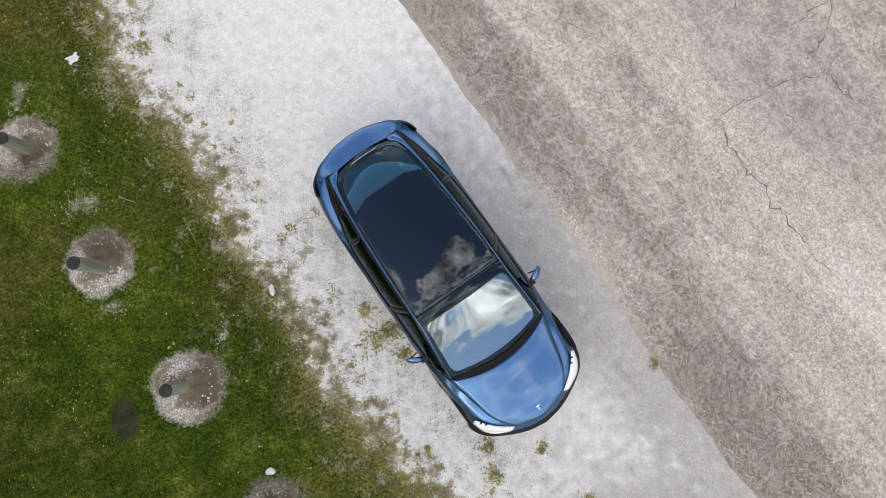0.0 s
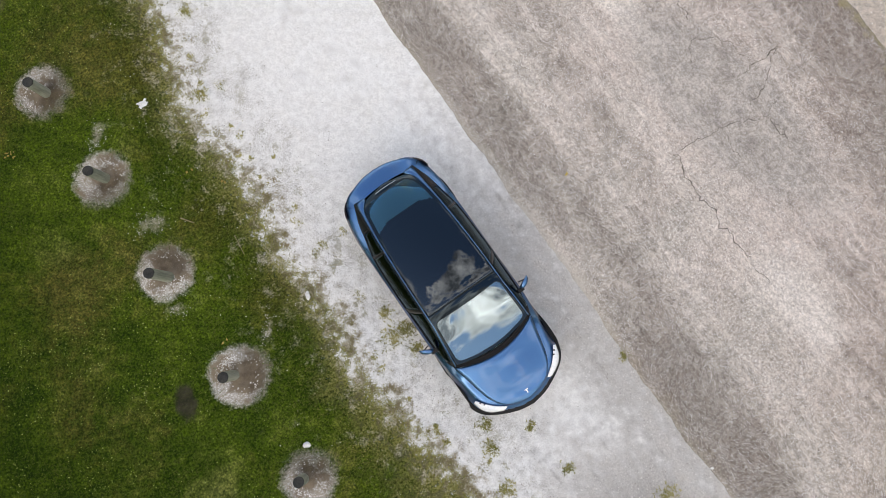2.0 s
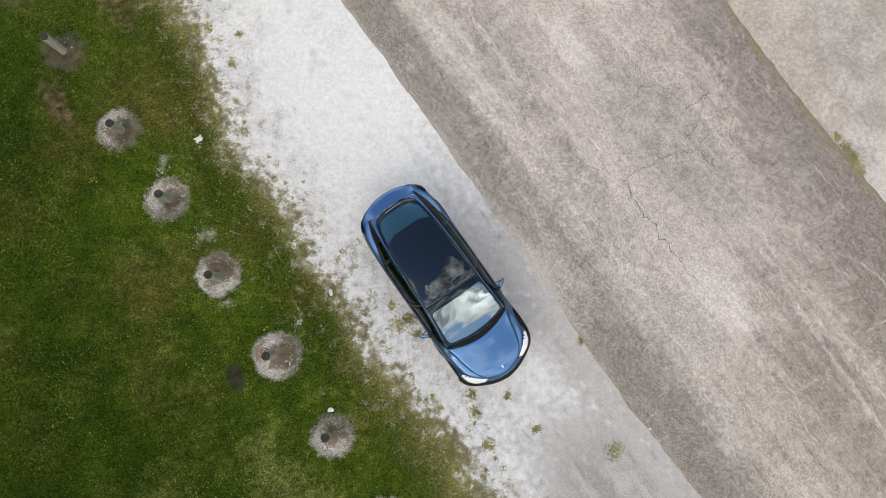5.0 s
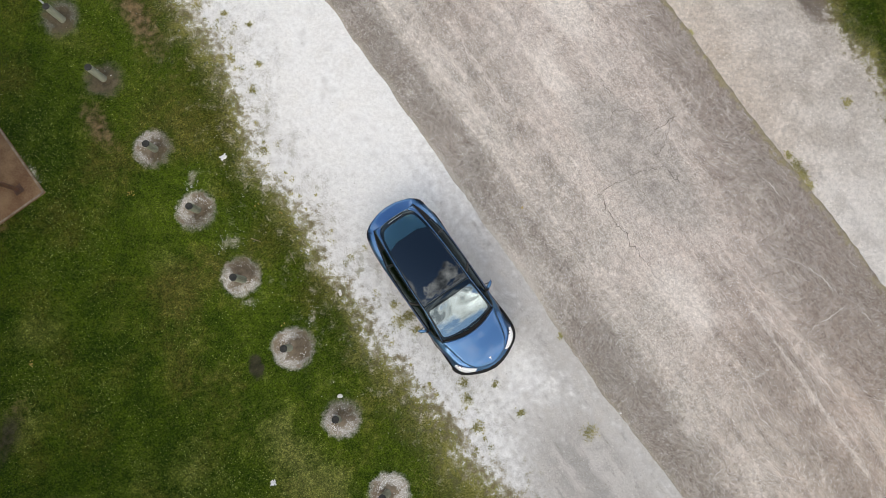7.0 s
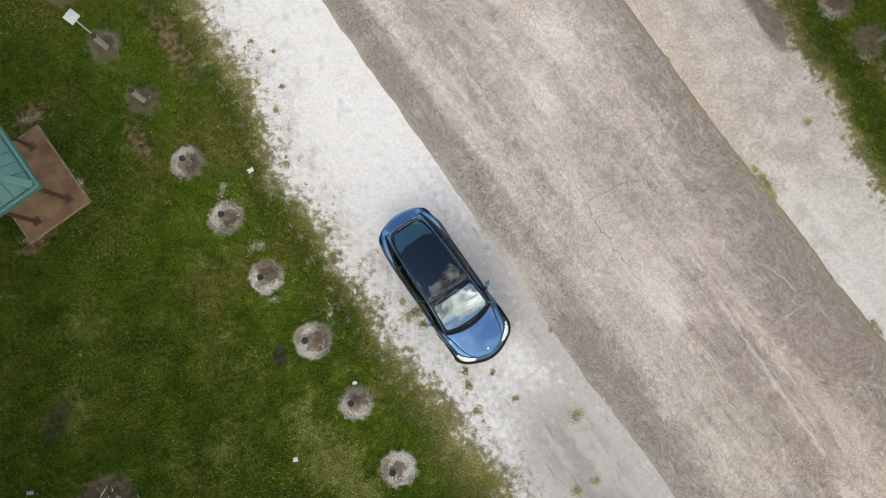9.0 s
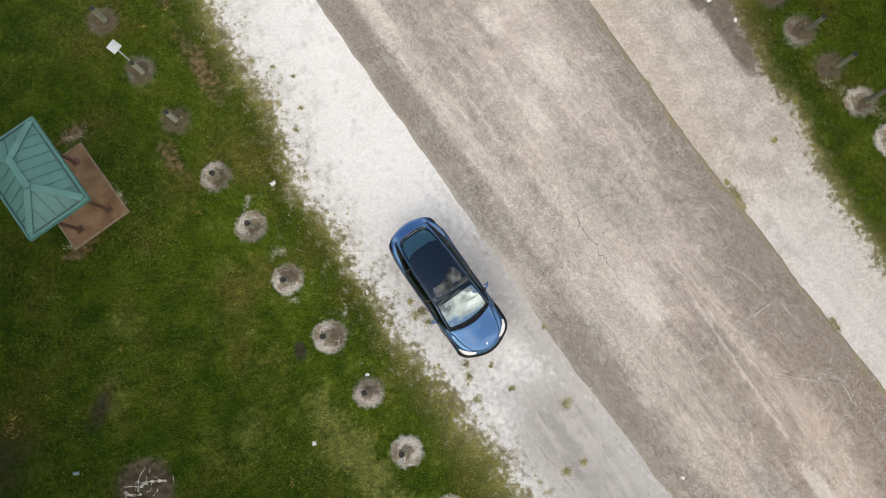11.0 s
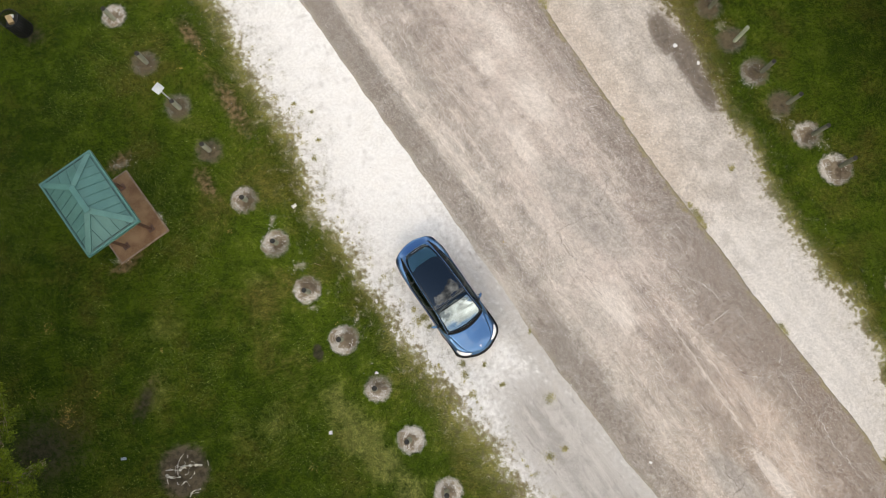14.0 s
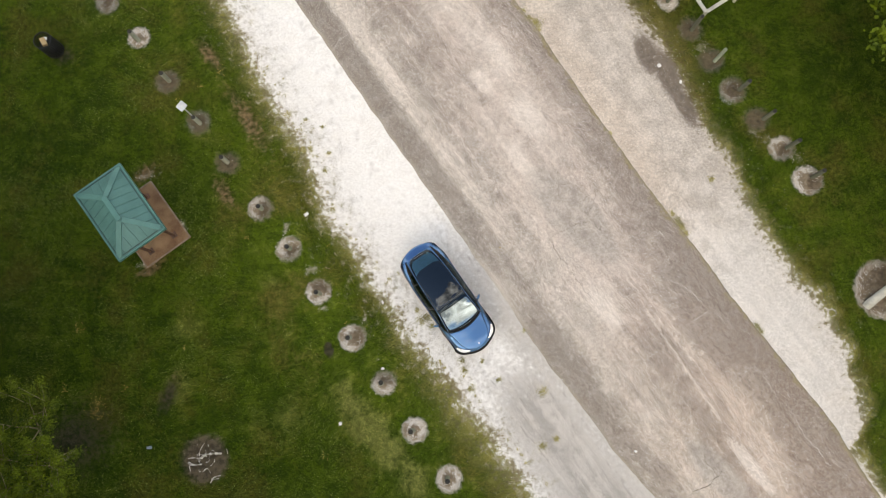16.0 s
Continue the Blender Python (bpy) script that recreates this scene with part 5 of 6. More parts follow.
# a wood added out of view, so the car's paint reflects dark trees
wood_rnd = random.Random(5)
for k in range(16):
    for across in (-18.5, -26.0, 28.0, 37.0):
        along = -44 + 5.6 * k + wood_rnd.uniform(-1.6, 1.6)
        across += wood_rnd.uniform(-1.5, 1.5)
        x, y = along * ALONG[0] + across * ACROSS[0], along * ALONG[1] + across * ACROSS[1]
        if -22.5 < x < 22.5 and -14 < y < 19:
            continue
        size = wood_rnd.uniform(1.7, 2.3)
        turn = wood_rnd.uniform(0, 360)
        t2 = copy_thing(tree_b, pose(x, y, 0, 0, 0, turn))
        t2.matrix_world = pose(x, y, 0, 0, 0, turn) @ Matrix.Diagonal((size, size, size, 1))
        tagged(t2, "tall broadleaf tree added out of view round the lawn", "tree", "trees round the lawn")

# ---------------------------------------------------------------- sign by a post
ALU = worn("dull_aluminium", (0.42, 0.46, 0.47), (0.60, 0.64, 0.65), 0.45, 3, 40, 0.3, 0.1)
sign = new("site_sign")
part("stake", boxed((0.045, 0.045, 1.62), pose(0, 0, 0.81), 0.006), ALU, sign)
part("board", boxed((0.02, 0.34, 0.30), pose(0.0, 0, 1.63, 0, -50, 0), 0.008), ALU, sign, "bare grey metal sign board")
for z in (1.55, 1.6):
    part("bolt", rod((-0.005, 0, z), (0.028, 0, z), 0.012, sides=6), STEEL, sign)
sign.matrix_world = pose(-10.42, 8.0, 0, 0, 0, -35)
tagged(sign, "small grey metal sign on a thin stake beside a post", "sign")
p = post(0.72, 0.095)
p.matrix_world = pose(-10.33, 7.9, -0.02, 0, 0, 30)
tagged(p, "short weathered round timber post set in bare soil", "post", "posts along the lawn")

# ---------------------------------------------------------------- litter bin
BIN = plain("black_painted_steel", (0.012, 0.012, 0.013), 0.5)
bin_ = new("litter_bin")
part("bin_liner", turned([(0.27, 0.08), (0.28, 0.45), (0.285, 0.62)], 24), plain("dark_liner", (0.01, 0.01, 0.011), 0.6), bin_, smooth=True)
for k in range(24):
    a = 2 * math.pi * k / 24
    part("slat", boxed((0.012, 0.045, 0.86), pose(0.325 * math.cos(a), 0.325 * math.sin(a), 0.48, 0, 0, math.degrees(a))), BIN, bin_)
for z in (0.08, 0.5, 0.92):
    bm = turned([(0.31, z - 0.02), (0.335, z - 0.02), (0.335, z + 0.02), (0.31, z + 0.02), (0.31, z - 0.02)], 32, caps=False)
    part("hoop", bm, BIN, bin_)
bin_.matrix_world = pose(-16.68, 11.09, 0) @ Matrix.Diagonal((1.13, 1.13, 1.0, 1))
tagged(bin_, "black slatted steel litter bin, part full", "bin")
CARD = worn("brown_cardboard", (0.36, 0.24, 0.12), (0.50, 0.36, 0.2), 0.8)
PAPER = worn("white_paper", (0.68, 0.68, 0.66), (0.85, 0.85, 0.84), 0.8)
for size, m, mat, lab in (((0.2, 0.3, 0.2), pose(-16.68, 11.06, 0.84, 14, 18, 30), CARD, "brown cardboard box thrown in the litter bin"), ((0.13, 0.12, 0.08), pose(-16.66, 11.24, 0.8, 30, 20, 10), PAPER, "crumpled white paper in the litter bin")):
    ob = part("rubbish", boxed(size, m, 0.012), mat)
    tagged(ob, lab, "rubbish")

# ---------------------------------------------------------------- rail fence corner
fence = new("rail_fence")
for a, b in (((10.62, 12.38, 1.12), (8.9, 15.3, 1.12)), ((10.66, 12.4, 1.13), (13.7, 14.4, 1.13))):
    a, b = Vector(a), Vector(b)
    d = b - a
    m = Matrix.Translation((a + b) / 2) @ d.to_track_quat("X", "Z").to_matrix().to_4x4()
    part("rail", boxed((d.length, 0.15, 0.05), m, 0.01), PALE_WOOD, fence)
    for t in (0.55, 0.98):
        c0 = a + d * t
        part("rail_post", rod((c0.x, c0.y, 0), (c0.x, c0.y, 1.1), 0.07, sides=10), POST_WOOD, fence)
part("rail_post", rod((10.64, 12.4, 0), (10.64, 12.4, 1.1), 0.07, sides=10), POST_WOOD, fence)
tagged(fence, "corner of a pale bleached timber rail fence", "fence")

# ---------------------------------------------------------------- leaning trunk in a stony ring
p0, d0 = Vector((16.75, 0.42, -0.05)), Vector((0.62, 0.70, 0.55)).normalized()
lean_rows = []
for k in range(9):
    t = k / 8
    c0 = p0 + d0 * 2.6 * t + Vector((0, 0, 0.25 * t * t))
    r = 0.17 - 0.05 * t
    q = d0.to_track_quat("Z", "Y").to_matrix()
    lean_rows.append([tuple(c0 + q @ Vector((r * (1 + 0.06 * math.sin(5 * x + k)) * math.cos(x), r * math.sin(x), 0))) for x in [2 * math.pi * i / 14 for i in range(15)]])
log = part("leaning_trunk", solid(grid_mesh(lean_rows), 0.01), PALE_WOOD, smooth=True)
tagged(log, "bare pale leaning tree trunk rising from a stony ring", "trunk")

# ---------------------------------------------------------------- root bed
ROOT = worn("bleached_root_wood", (0.16, 0.13, 0.095), (0.72, 0.68, 0.6), 0.85, 9, 45, bump=0.8)
root_rnd = random.Random(3)


def root(points, r):
    p = curve([(x, y, z) for x, y, z in points], 14)
    rows = []
    for k, c0 in enumerate(p):
        d = Vector(p[min(k + 1, 13)] - p[max(k - 1, 0)]).normalized()
        q = d.to_track_quat("Z", "Y").to_matrix()
        rr = r * (1 - 0.45 * k / 13) * root_rnd.uniform(0.4, 1.5)
        rows.append([tuple(Vector(c0) + q @ Vector((rr * math.cos(x), rr * math.sin(x), 0))) for x in [2 * math.pi * i / 8 for i in range(9)]])
    return grid_mesh(rows)


roots = new("dead_roots")
BX, BY = -9.22, -5.62
for pts, r in (([(-0.16, 0.03, 0.04), (-0.02, 0.16, 0.1), (0.26, 0.22, 0.12), (0.63, 0.22, 0.05)], 0.085), ([(-0.66, 0.02, 0.02), (-0.38, 0.05, 0.06), (-0.1, 0.01, 0.05)], 0.03), ([(-0.63, -0.14, 0.03), (-0.47, -0.2, 0.08), (-0.21, -0.2, 0.09), (-0.1, -0.18, 0.05)], 0.06),
               ([(-0.6, -0.2, 0.05), (-0.57, -0.33, 0.05), (-0.54, -0.45, 0.02)], 0.028), ([(-0.22, -0.1, 0.05), (-0.22, 0.22, 0.08), (-0.19, 0.38, 0.06), (-0.07, 0.6, 0.02)], 0.032), ([(0.27, -0.86, 0.03), (0.38, -0.67, 0.08), (0.64, -0.59, 0.04)], 0.05),
               ([(0.35, -0.76, 0.03), (0.48, -0.72, 0.05), (0.6, -0.71, 0.02)], 0.026), ([(-0.06, -0.47, 0.03), (0.1, -0.34, 0.06), (0.24, -0.51, 0.03)], 0.03), ([(0.8, 0.39, 0.03), (0.84, 0.28, 0.05), (0.85, 0.16, 0.02)], 0.02)):
    part("root", root([(BX + x, BY + y, z - 0.03) for x, y, z in pts], 0.68 * r), ROOT, roots, smooth=True)
for k in range(14):
    a0, d0 = root_rnd.uniform(0, 6.28), root_rnd.uniform(0.1, 0.55)
    x0, y0, a1 = d0 * math.cos(a0), d0 * math.sin(a0), a0 + root_rnd.uniform(-1.2, 1.2)
    ln = root_rnd.uniform(0.1, 0.22)
    pts = [(BX + x0 + ln * t * math.cos(a1 + t), BY + y0 + ln * t * math.sin(a1 + t), -0.01 + 0.03 * math.sin(3 * t)) for t in (0, 0.5, 1.0)]
    part("root", root(pts, root_rnd.uniform(0.008, 0.018)), ROOT, roots, smooth=True)
tagged(roots, "bleached dead tree roots in a round bed of bare soil", "roots")

# ---------------------------------------------------------------- small things lying about
PALE_STONE = worn("white_limestone", (0.66, 0.63, 0.6), (0.86, 0.84, 0.82), 0.9, 20, 90)


def lump(name, size, seed, material, label, category, x, y, z=0.0, turn=0.0):
    bm = bmesh.new()
    bmesh.ops.create_icosphere(bm, subdivisions=2, radius=0.5)
    for v in bm.verts:
        n = noise.noise(v.co * 2.4 + Vector((seed * 7.3, 0, 0)))
        v.co *= 1 + 0.45 * n
        v.co = Vector((v.co.x * size[0], v.co.y * size[1], max(v.co.z, -0.3) * size[2] + 0.3 * size[2]))
    ob = part(name, bm, material)
    ob.matrix_world = pose(x, y, z, 0, 0, turn)
    return tagged(ob, label, category)


lump("stone", (0.09, 0.17, 0.08), 2, PALE_STONE, "white limestone lump at the lawn's edge", "stone", -2.51, 0.46, 0.0, 8)
lump("stone", (0.14, 0.1, 0.08), 5, PALE_STONE, "white limestone lump on a soil ring's rim", "stone", -2.45, -2.14, 0.0, 0)
lump("stone", (0.06, 0.05, 0.04), 9, PALE_STONE, "small white stone on the asphalt edge", "stone", 4.6, -2.52, 0.02)
lump("stone", (0.12, 0.1, 0.05), 11, PALE_STONE, "small white stone on the asphalt", "stone", 7.35, -5.2, 0.03)


def crumple(name, size, seed, material, label, category, x, y, turn=0.0, z=0.015):
    """A crumpled sheet."""
    n = 9
    rows = [[((i / (n - 1) - 0.5) * size[0] * (1 + 0.6 * noise.noise((j * 0.6, seed, 1))) + 0.15 * size[0] * noise.noise((j * 0.5, seed, 9)), (j / (n - 1) - 0.5) * size[1] * (1 + 0.6 * noise.noise((i * 0.6, seed, 4))) + 0.18 * size[1] * noise.noise((i * 0.5, seed, 7)), 0.02 + 0.3 * min(size) * abs(noise.noise((i * 0.7, j * 0.7, seed)))) for j in range(n)] for i in range(n)]
    ob = part(name, solid(grid_mesh(rows), 0.002), material)
    ob.matrix_world = pose(x, y, z, 0, 0, turn)
    return tagged(ob, label, category)


crumple("paper_scrap", (0.17, 0.12), 5, PAPER, "crumpled white paper scrap on the grass", "litter", -5.7, 4.03, 30)
crumple("paper_scrap", (0.12, 0.12), 7, PAPER, "white paper scrap on the grass", "litter", -4.05, -4.25, 12)
crumple("paper_scrap", (0.16, 0.15), 8, PAPER, "white paper sheet on bare soil", "litter", 8.98, 10.55, 40)
crumple("paper_scrap", (0.16, 0.1), 12, PAPER, "torn white paper scrap at the lawn's edge", "litter", 9.85, 9.83, 80)
crumple("plastic_scrap", (0.2, 0.1), 23, worn("pale_blue_plastic", (0.16, 0.22, 0.28), (0.3, 0.37, 0.44), 0.4), "torn pale blue plastic scrap on the grass", "litter", -11.4, -5.2, 10)
part_paper = part("paper_strip", boxed((0.035, 0.17, 0.006), pose(-3.9, 3.62, 0.012, 0, 0, -28), 0.001), PAPER)
tagged(part_paper, "white paper strip on the gravel", "litter")
DRY = leaf_surface("dry_yellow_leaves", (0.20, 0.11, 0.028), (0.50, 0.36, 0.10))
leaf_rng = np.random.default_rng(8)


def leaf_heap(x, y, n, spread, size=0.055):
    c = np.stack([leaf_rng.normal(x, spread, n), leaf_rng.normal(y, spread, n), leaf_rng.uniform(0.02, 0.05, n)], 1)
    a = leaf_rng.uniform(0, 6.28, n)
    d1 = np.stack([np.cos(a), np.sin(a), leaf_rng.normal(0, 0.25, n)], 1) * size
    d2 = np.stack([-np.sin(a), np.cos(a), leaf_rng.normal(0, 0.25, n)], 1) * size * 0.6
    v = np.stack([c - d1, c + d2, c + d1, c - d2], 1).reshape(-1, 3)
    k = np.arange(n) * 4
    return tagged(mesh_object("fallen_leaves", v, np.stack([k, k + 1, k + 2, k + 3], 1), DRY), "few yellowed fallen leaves on the grass", "leaves", kind="stuff")


for x, y, n, sp in ((-8.07, 3.03, 5, 0.05), (-9.66, 10.2, 9, 0.12), (-10.4, 9.5, 5, 0.07), (-11.3, 8.9, 3, 0.06), (-14.57, -0.58, 14, 0.13), (-14.93, -3.04, 8, 0.1), (-13.58, -3.51, 24, 0.17), (-13.54, -3.89, 18, 0.16), (-12.53, -2.87, 7, 0.12), (-4.65, -5.45, 5, 0.09),
                   (-10.3, -1.35, 4, 0.08), (-4.1, 2.55, 2, 0.03), (2.2, 2.7, 2, 0.02), (-4.75, 2.75, 2, 0.03), (-3.95, -0.35, 2, 0.03)):
    leaf_heap(x, y, 2 * n if n > 2 else n, sp, 0.026 if n > 2 else 0.035)
TWIG = worn("pale_twig_bark", (0.2, 0.15, 0.09), (0.36, 0.29, 0.18), 0.9, 10, 80)
for a, b, r in (((-4.88, 1.87, 0.02), (-4.62, 1.78, 0.03), 0.012), ((-3.88, 1.55, 0.02), (-3.68, 1.2, 0.03), 0.006), ((-4.98, 0.62, 0.0), (-4.85, 0.38, 0.01), 0.008), ((-13.2, 13.1, 0.02), (-12.9, 12.9, 0.02), 0.01)):
    ob = part("twig", rod(a, b, r, r * 0.6, 6), TWIG)
    tagged(ob, "thin pale dry twig lying on the ground", "twig")

# ---------------------------------------------------------------- cracks in the asphalt
CRACK = worn("dark_crack_fill", (0.105, 0.091, 0.078), (0.21, 0.182, 0.155), 0.95, 6, 60, bump=0)
crack_rnd = random.Random(21)


PALE_FILL = worn("pale_dust_in_cracks", (0.55, 0.49, 0.45), (0.72, 0.655, 0.605), 0.95, 6, 60, bump=0)


def crack(points, width, fill=CRACK, jag=0.042, least=0.4):
    """A ragged line laid on the asphalt."""
    p = np.array(points, float)
    fine = [p[0]]
    for a, b in zip(p, p[1:]):
        n = max(2, int(np.linalg.norm(b - a) / 0.06))
        side = np.array((-(b - a)[1], (b - a)[0])) / np.linalg.norm(b - a)
        off = 0.0
        for k in range(1, n + 1):
            off = 0.6 * off + crack_rnd.uniform(-jag, jag) if k < n else 0.0
            fine.append(a + (b - a) * k / n + side * off)
    rows = []
    for k, c0 in enumerate(fine):
        d = fine[min(k + 1, len(fine) - 1)] - fine[max(k - 1, 0)]
        side = np.array((-d[1], d[0])) / (np.linalg.norm(d) + 1e-9)
        w = 1.2 * width * max(least, crack_rnd.uniform(-0.2, 1.35)) * min(1, (len(fine) - 1 - k) / 4 + 0.15, k / 4 + 0.15) / 2
        rows.append([(*(c0 - side * w), 0), (*(c0 + side * w), 0)])
    bm = grid_mesh(rows)
    for v in bm.verts:
        s_, q_, _ = lay_of(np.array(v.co.x), np.array(v.co.y))
        t = (q_ - edge(ROAD_NEAR, s_)) / (edge(ROAD_FAR, s_) - edge(ROAD_NEAR, s_))
        v.co.z = 0.014 + 0.03 * math.sin(math.pi * min(1, max(0, float(t)))) + 0.004
    ob = part("crack", bm, fill, road)
    ob.matrix_parent_inverse = road.matrix_world.inverted()


DARK_CRACKS = (
    ([(6.35, 5.32), (6.09, 5.06), (5.83, 4.89), (5.7, 4.73), (5.46, 4.58)], 0.014),
    ([(5.98, 3.87), (6.11, 3.62), (6.28, 3.47), (6.33, 3.29)], 0.015),
    ([(4.69, 4.73), (4.57, 5.17), (4.7, 5.36), (4.83, 5.47)], 0.010),
    ([(4.04, 3.22), (4.14, 3.08), (4.26, 3.08), (4.36, 2.78), (4.55, 2.4), (4.62, 2.21), (4.76, 2.16), (4.91, 1.95), (4.94, 1.7), (5.11, 1.7), (5.32, 1.34), (5.42, 1.2), (5.55, 1.17)], 0.017),
    ([(5.55, 1.17), (5.69, 1.32), (5.82, 1.37)], 0.010),
    ([(5.42, 1.2), (5.75, 0.81), (5.96, 0.56)], 0.010),
    ([(4.26, 3.08), (4.42, 3.24), (4.6, 3.34), (4.9, 3.45), (5.02, 3.54), (5.2, 3.63), (5.44, 3.72), (5.74, 3.74), (6.0, 3.86)], 0.015),
    ([(6.0, 3.86), (6.15, 4.1), (6.25, 4.22)], 0.013),
    ([(6.0, 3.86), (6.09, 3.66), (6.27, 3.56), (6.33, 3.39), (6.38, 3.18)], 0.012),
    ([(5.6, 3.92), (5.67, 4.06), (5.86, 4.25), (5.97, 4.44), (6.06, 4.72), (6.11, 4.91), (6.3, 5.25)], 0.013),
    ([(5.14, 3.54), (5.21, 3.33), (5.38, 3.12), (5.53, 2.85)], 0.009),
    ([(4.54, 5.1), (4.68, 5.35), (4.98, 5.38), (5.34, 5.31), (5.71, 4.97)], 0.011),
    ([(4.17, 6.43), (4.4, 6.05), (4.63, 5.67)], 0.012),
    ([(9.23, -6.82), (9.68, -6.55), (10.12, -6.41), (10.41, -6.13), (10.69, -5.82)], 0.022),
    ([(10.41, -6.13), (10.3, -5.82), (10.05, -5.62), (9.97, -5.2)], 0.018),
    ([(10.3, -5.78), (10.6, -5.51), (10.76, -5.36)], 0.018),
)
PALE_CRACKS = (
    [(-4.84, 11.15), (-4.62, 11.61), (-3.84, 12.24), (-3.55, 12.58), (-2.91, 13.02), (-2.48, 13.5)],
    [(-3.27, 10.9), (-2.68, 11.29), (-2.2, 11.55), (-1.92, 11.78), (-1.36, 11.99)],
    [(-2.98, 8.64), (-2.15, 8.94), (-1.56, 9.02), (-0.97, 9.3), (-0.49, 9.15), (-0.02, 9.35), (0.58, 9.58), (1.29, 9.79)],
    [(-2.07, 11.21), (-1.71, 10.78), (-1.39, 10.2), (-0.97, 9.7), (-0.8, 9.27)],
    [(0.23, 7.79), (0.51, 7.47), (0.82, 6.89), (1.17, 6.4), (1.45, 5.92), (1.75, 5.37), (2.05, 5.07)],
    [(2.49, 10.22), (2.9, 10.38), (3.21, 10.58)],
    [(5.18, 7.94), (5.53, 7.99), (6.01, 8.14)],
    [(2.65, 2.49), (3.11, 2.86), (3.46, 3.19)],
    [(7.86, 1.61), (8.44, 1.91), (8.79, 2.14), (9.03, 2.37)],
    [(8.95, 3.06), (8.78, 3.29), (8.56, 3.53)],
    [(10.39, 0.33), (10.19, 0.62), (9.43, 1.23), (9.14, 1.34), (8.87, 1.34)],
    [(10.62, 0.34), (10.83, 0.11), (11.08, -0.27), (11.35, -0.55)],
    [(9.34, -0.57), (9.57, -0.34), (10.15, 0.0), (10.5, 0.27)],
    [(8.02, 0.14), (8.67, -0.42), (9.25, -1.01), (9.93, -1.99), (10.48, -2.86), (10.74, -3.18)],
    [(7.72, -1.79), (8.06, -1.61), (8.47, -1.35)],
    [(10.5, -1.77), (10.81, -2.1), (11.35, -2.24), (11.8, -2.15), (12.14, -1.98)],
    [(12.36, -1.14), (12.24, -1.54), (12.14, -1.98), (12.46, -2.19), (12.65, -2.63), (13.01, -3.1)],
    [(13.01, -3.1), (12.82, -3.31), (12.37, -3.45), (12.14, -3.66)],
    [(13.01, -3.1), (13.36, -3.48), (13.64, -4.01), (13.83, -4.44), (14.12, -4.85), (14.42, -5.17), (14.84, -5.79)],
    [(6.86, -4.06), (7.31, -3.74), (7.76, -3.41)],
    [(7.83, -1.79), (7.92, -2.23), (8.13, -2.66), (8.33, -2.98)],
    [(13.33, -3.8), (13.94, -3.05)],
)
for pts, w in DARK_CRACKS:
    crack(pts, 1.15 * w)
for pts in PALE_CRACKS:
    crack(pts, 0.019, PALE_FILL, 0.04, 0.06)

# ---------------------------------------------------------------- weeds on the gravel
WEED = leaf_surface("olive_weed_blades", (0.18, 0.175, 0.045), (0.47, 0.41, 0.17))


def blades(rng, c, n_each, length, width, droop=0.6):
    """Grass blades, a thin triangle each, n_each round every centre."""
    n = len(c) * n_each
    base = np.repeat(c, n_each, 0)
    a = rng.uniform(0, 2 * np.pi, n)
    out = np.stack([np.cos(a), np.sin(a), np.zeros(n)], 1)
    side = np.stack([-np.sin(a), np.cos(a), np.zeros(n)], 1)
    ln = (length * rng.uniform(0.5, 1.25, n))[:, None]
    flat = rng.uniform(droop * 0.5, droop, n)[:, None]
    tip = base + ln * (out * flat + np.array((0, 0, 1.0)) * np.sqrt(1 - flat**2) * 0.55)
    w = width * rng.uniform(0.7, 1.3, n)[:, None]
    foot = base + out * ln * 0.05
    v = np.stack([foot - side * w, foot + side * w, tip], 1).reshape(-1, 3)
    return v, np.arange(3 * n).reshape(-1, 3)


weed_rng = np.random.default_rng(12)
for x, y, r in ((-4.66, 4.24, 0.16), (3.82, -2.98, 0.2), (3.78, -5.0, 0.2), (4.33, -4.74, 0.13), (2.1, -2.53, 0.1), (0.66, -1.8, 0.12), (-0.7, -0.12, 0.16), (-1.0, -0.3, 0.2), (1.47, -1.82, 0.09), (3.15, -0.6, 0.1), (-6.66, 8.32, 0.16), (-5.91, 8.08, 0.1),
                (-5.19, 7.77, 0.08), (-4.89, 6.63, 0.1), (-5.02, 5.9, 0.12), (-5.95, 6.74, 0.14), (-5.67, 6.83, 0.12), (3.79, 12.44, 0.28), (9.55, 3.65, 0.16), (9.75, 3.35, 0.14), (10.9, 5.6, 0.16), (0.75, -2.2, 0.16), (1.0, -2.9, 0.14), (3.24, 13.05, 0.14), (3.48, 12.74, 0.14), (3.72, 12.48, 0.2), (3.91, 12.17, 0.12), (9.23, 4.16, 0.12), (9.45, 3.88, 0.2), (9.61, 3.53, 0.14), (12.37, -0.39, 0.14), (12.47, -0.55, 0.12), (7.14, 6.85, 0.1), (6.82, 7.58, 0.1), (-1.1, 0.15, 0.14), (-0.55, -0.45, 0.14), (-0.85, -0.15, 0.12)):
    k = int(480 * r)
    c = np.stack([weed_rng.normal(x, r * 0.5, k), weed_rng.normal(y, r * 0.5, k), np.full(k, 0.004)], 1)
    v, f = blades(weed_rng, c, 5, 0.06, 0.005, 0.95)
    tagged(mesh_object("weed_tuft", v, f, WEED), "low tuft of olive weeds growing in the gravel", "weed", kind="stuff")

# ---------------------------------------------------------------- grass, flowers and loose stones
grass_rng = np.random.default_rng(2)


def field(n, x0, x1, y0, y1):
    x, y = grass_rng.uniform(x0, x1, n), grass_rng.uniform(y0, y1, n)
    s_, q_, lw = lay_of(x, y)
    return x, y, lw, bed_of(x, y)[0], bare_of(x, y)


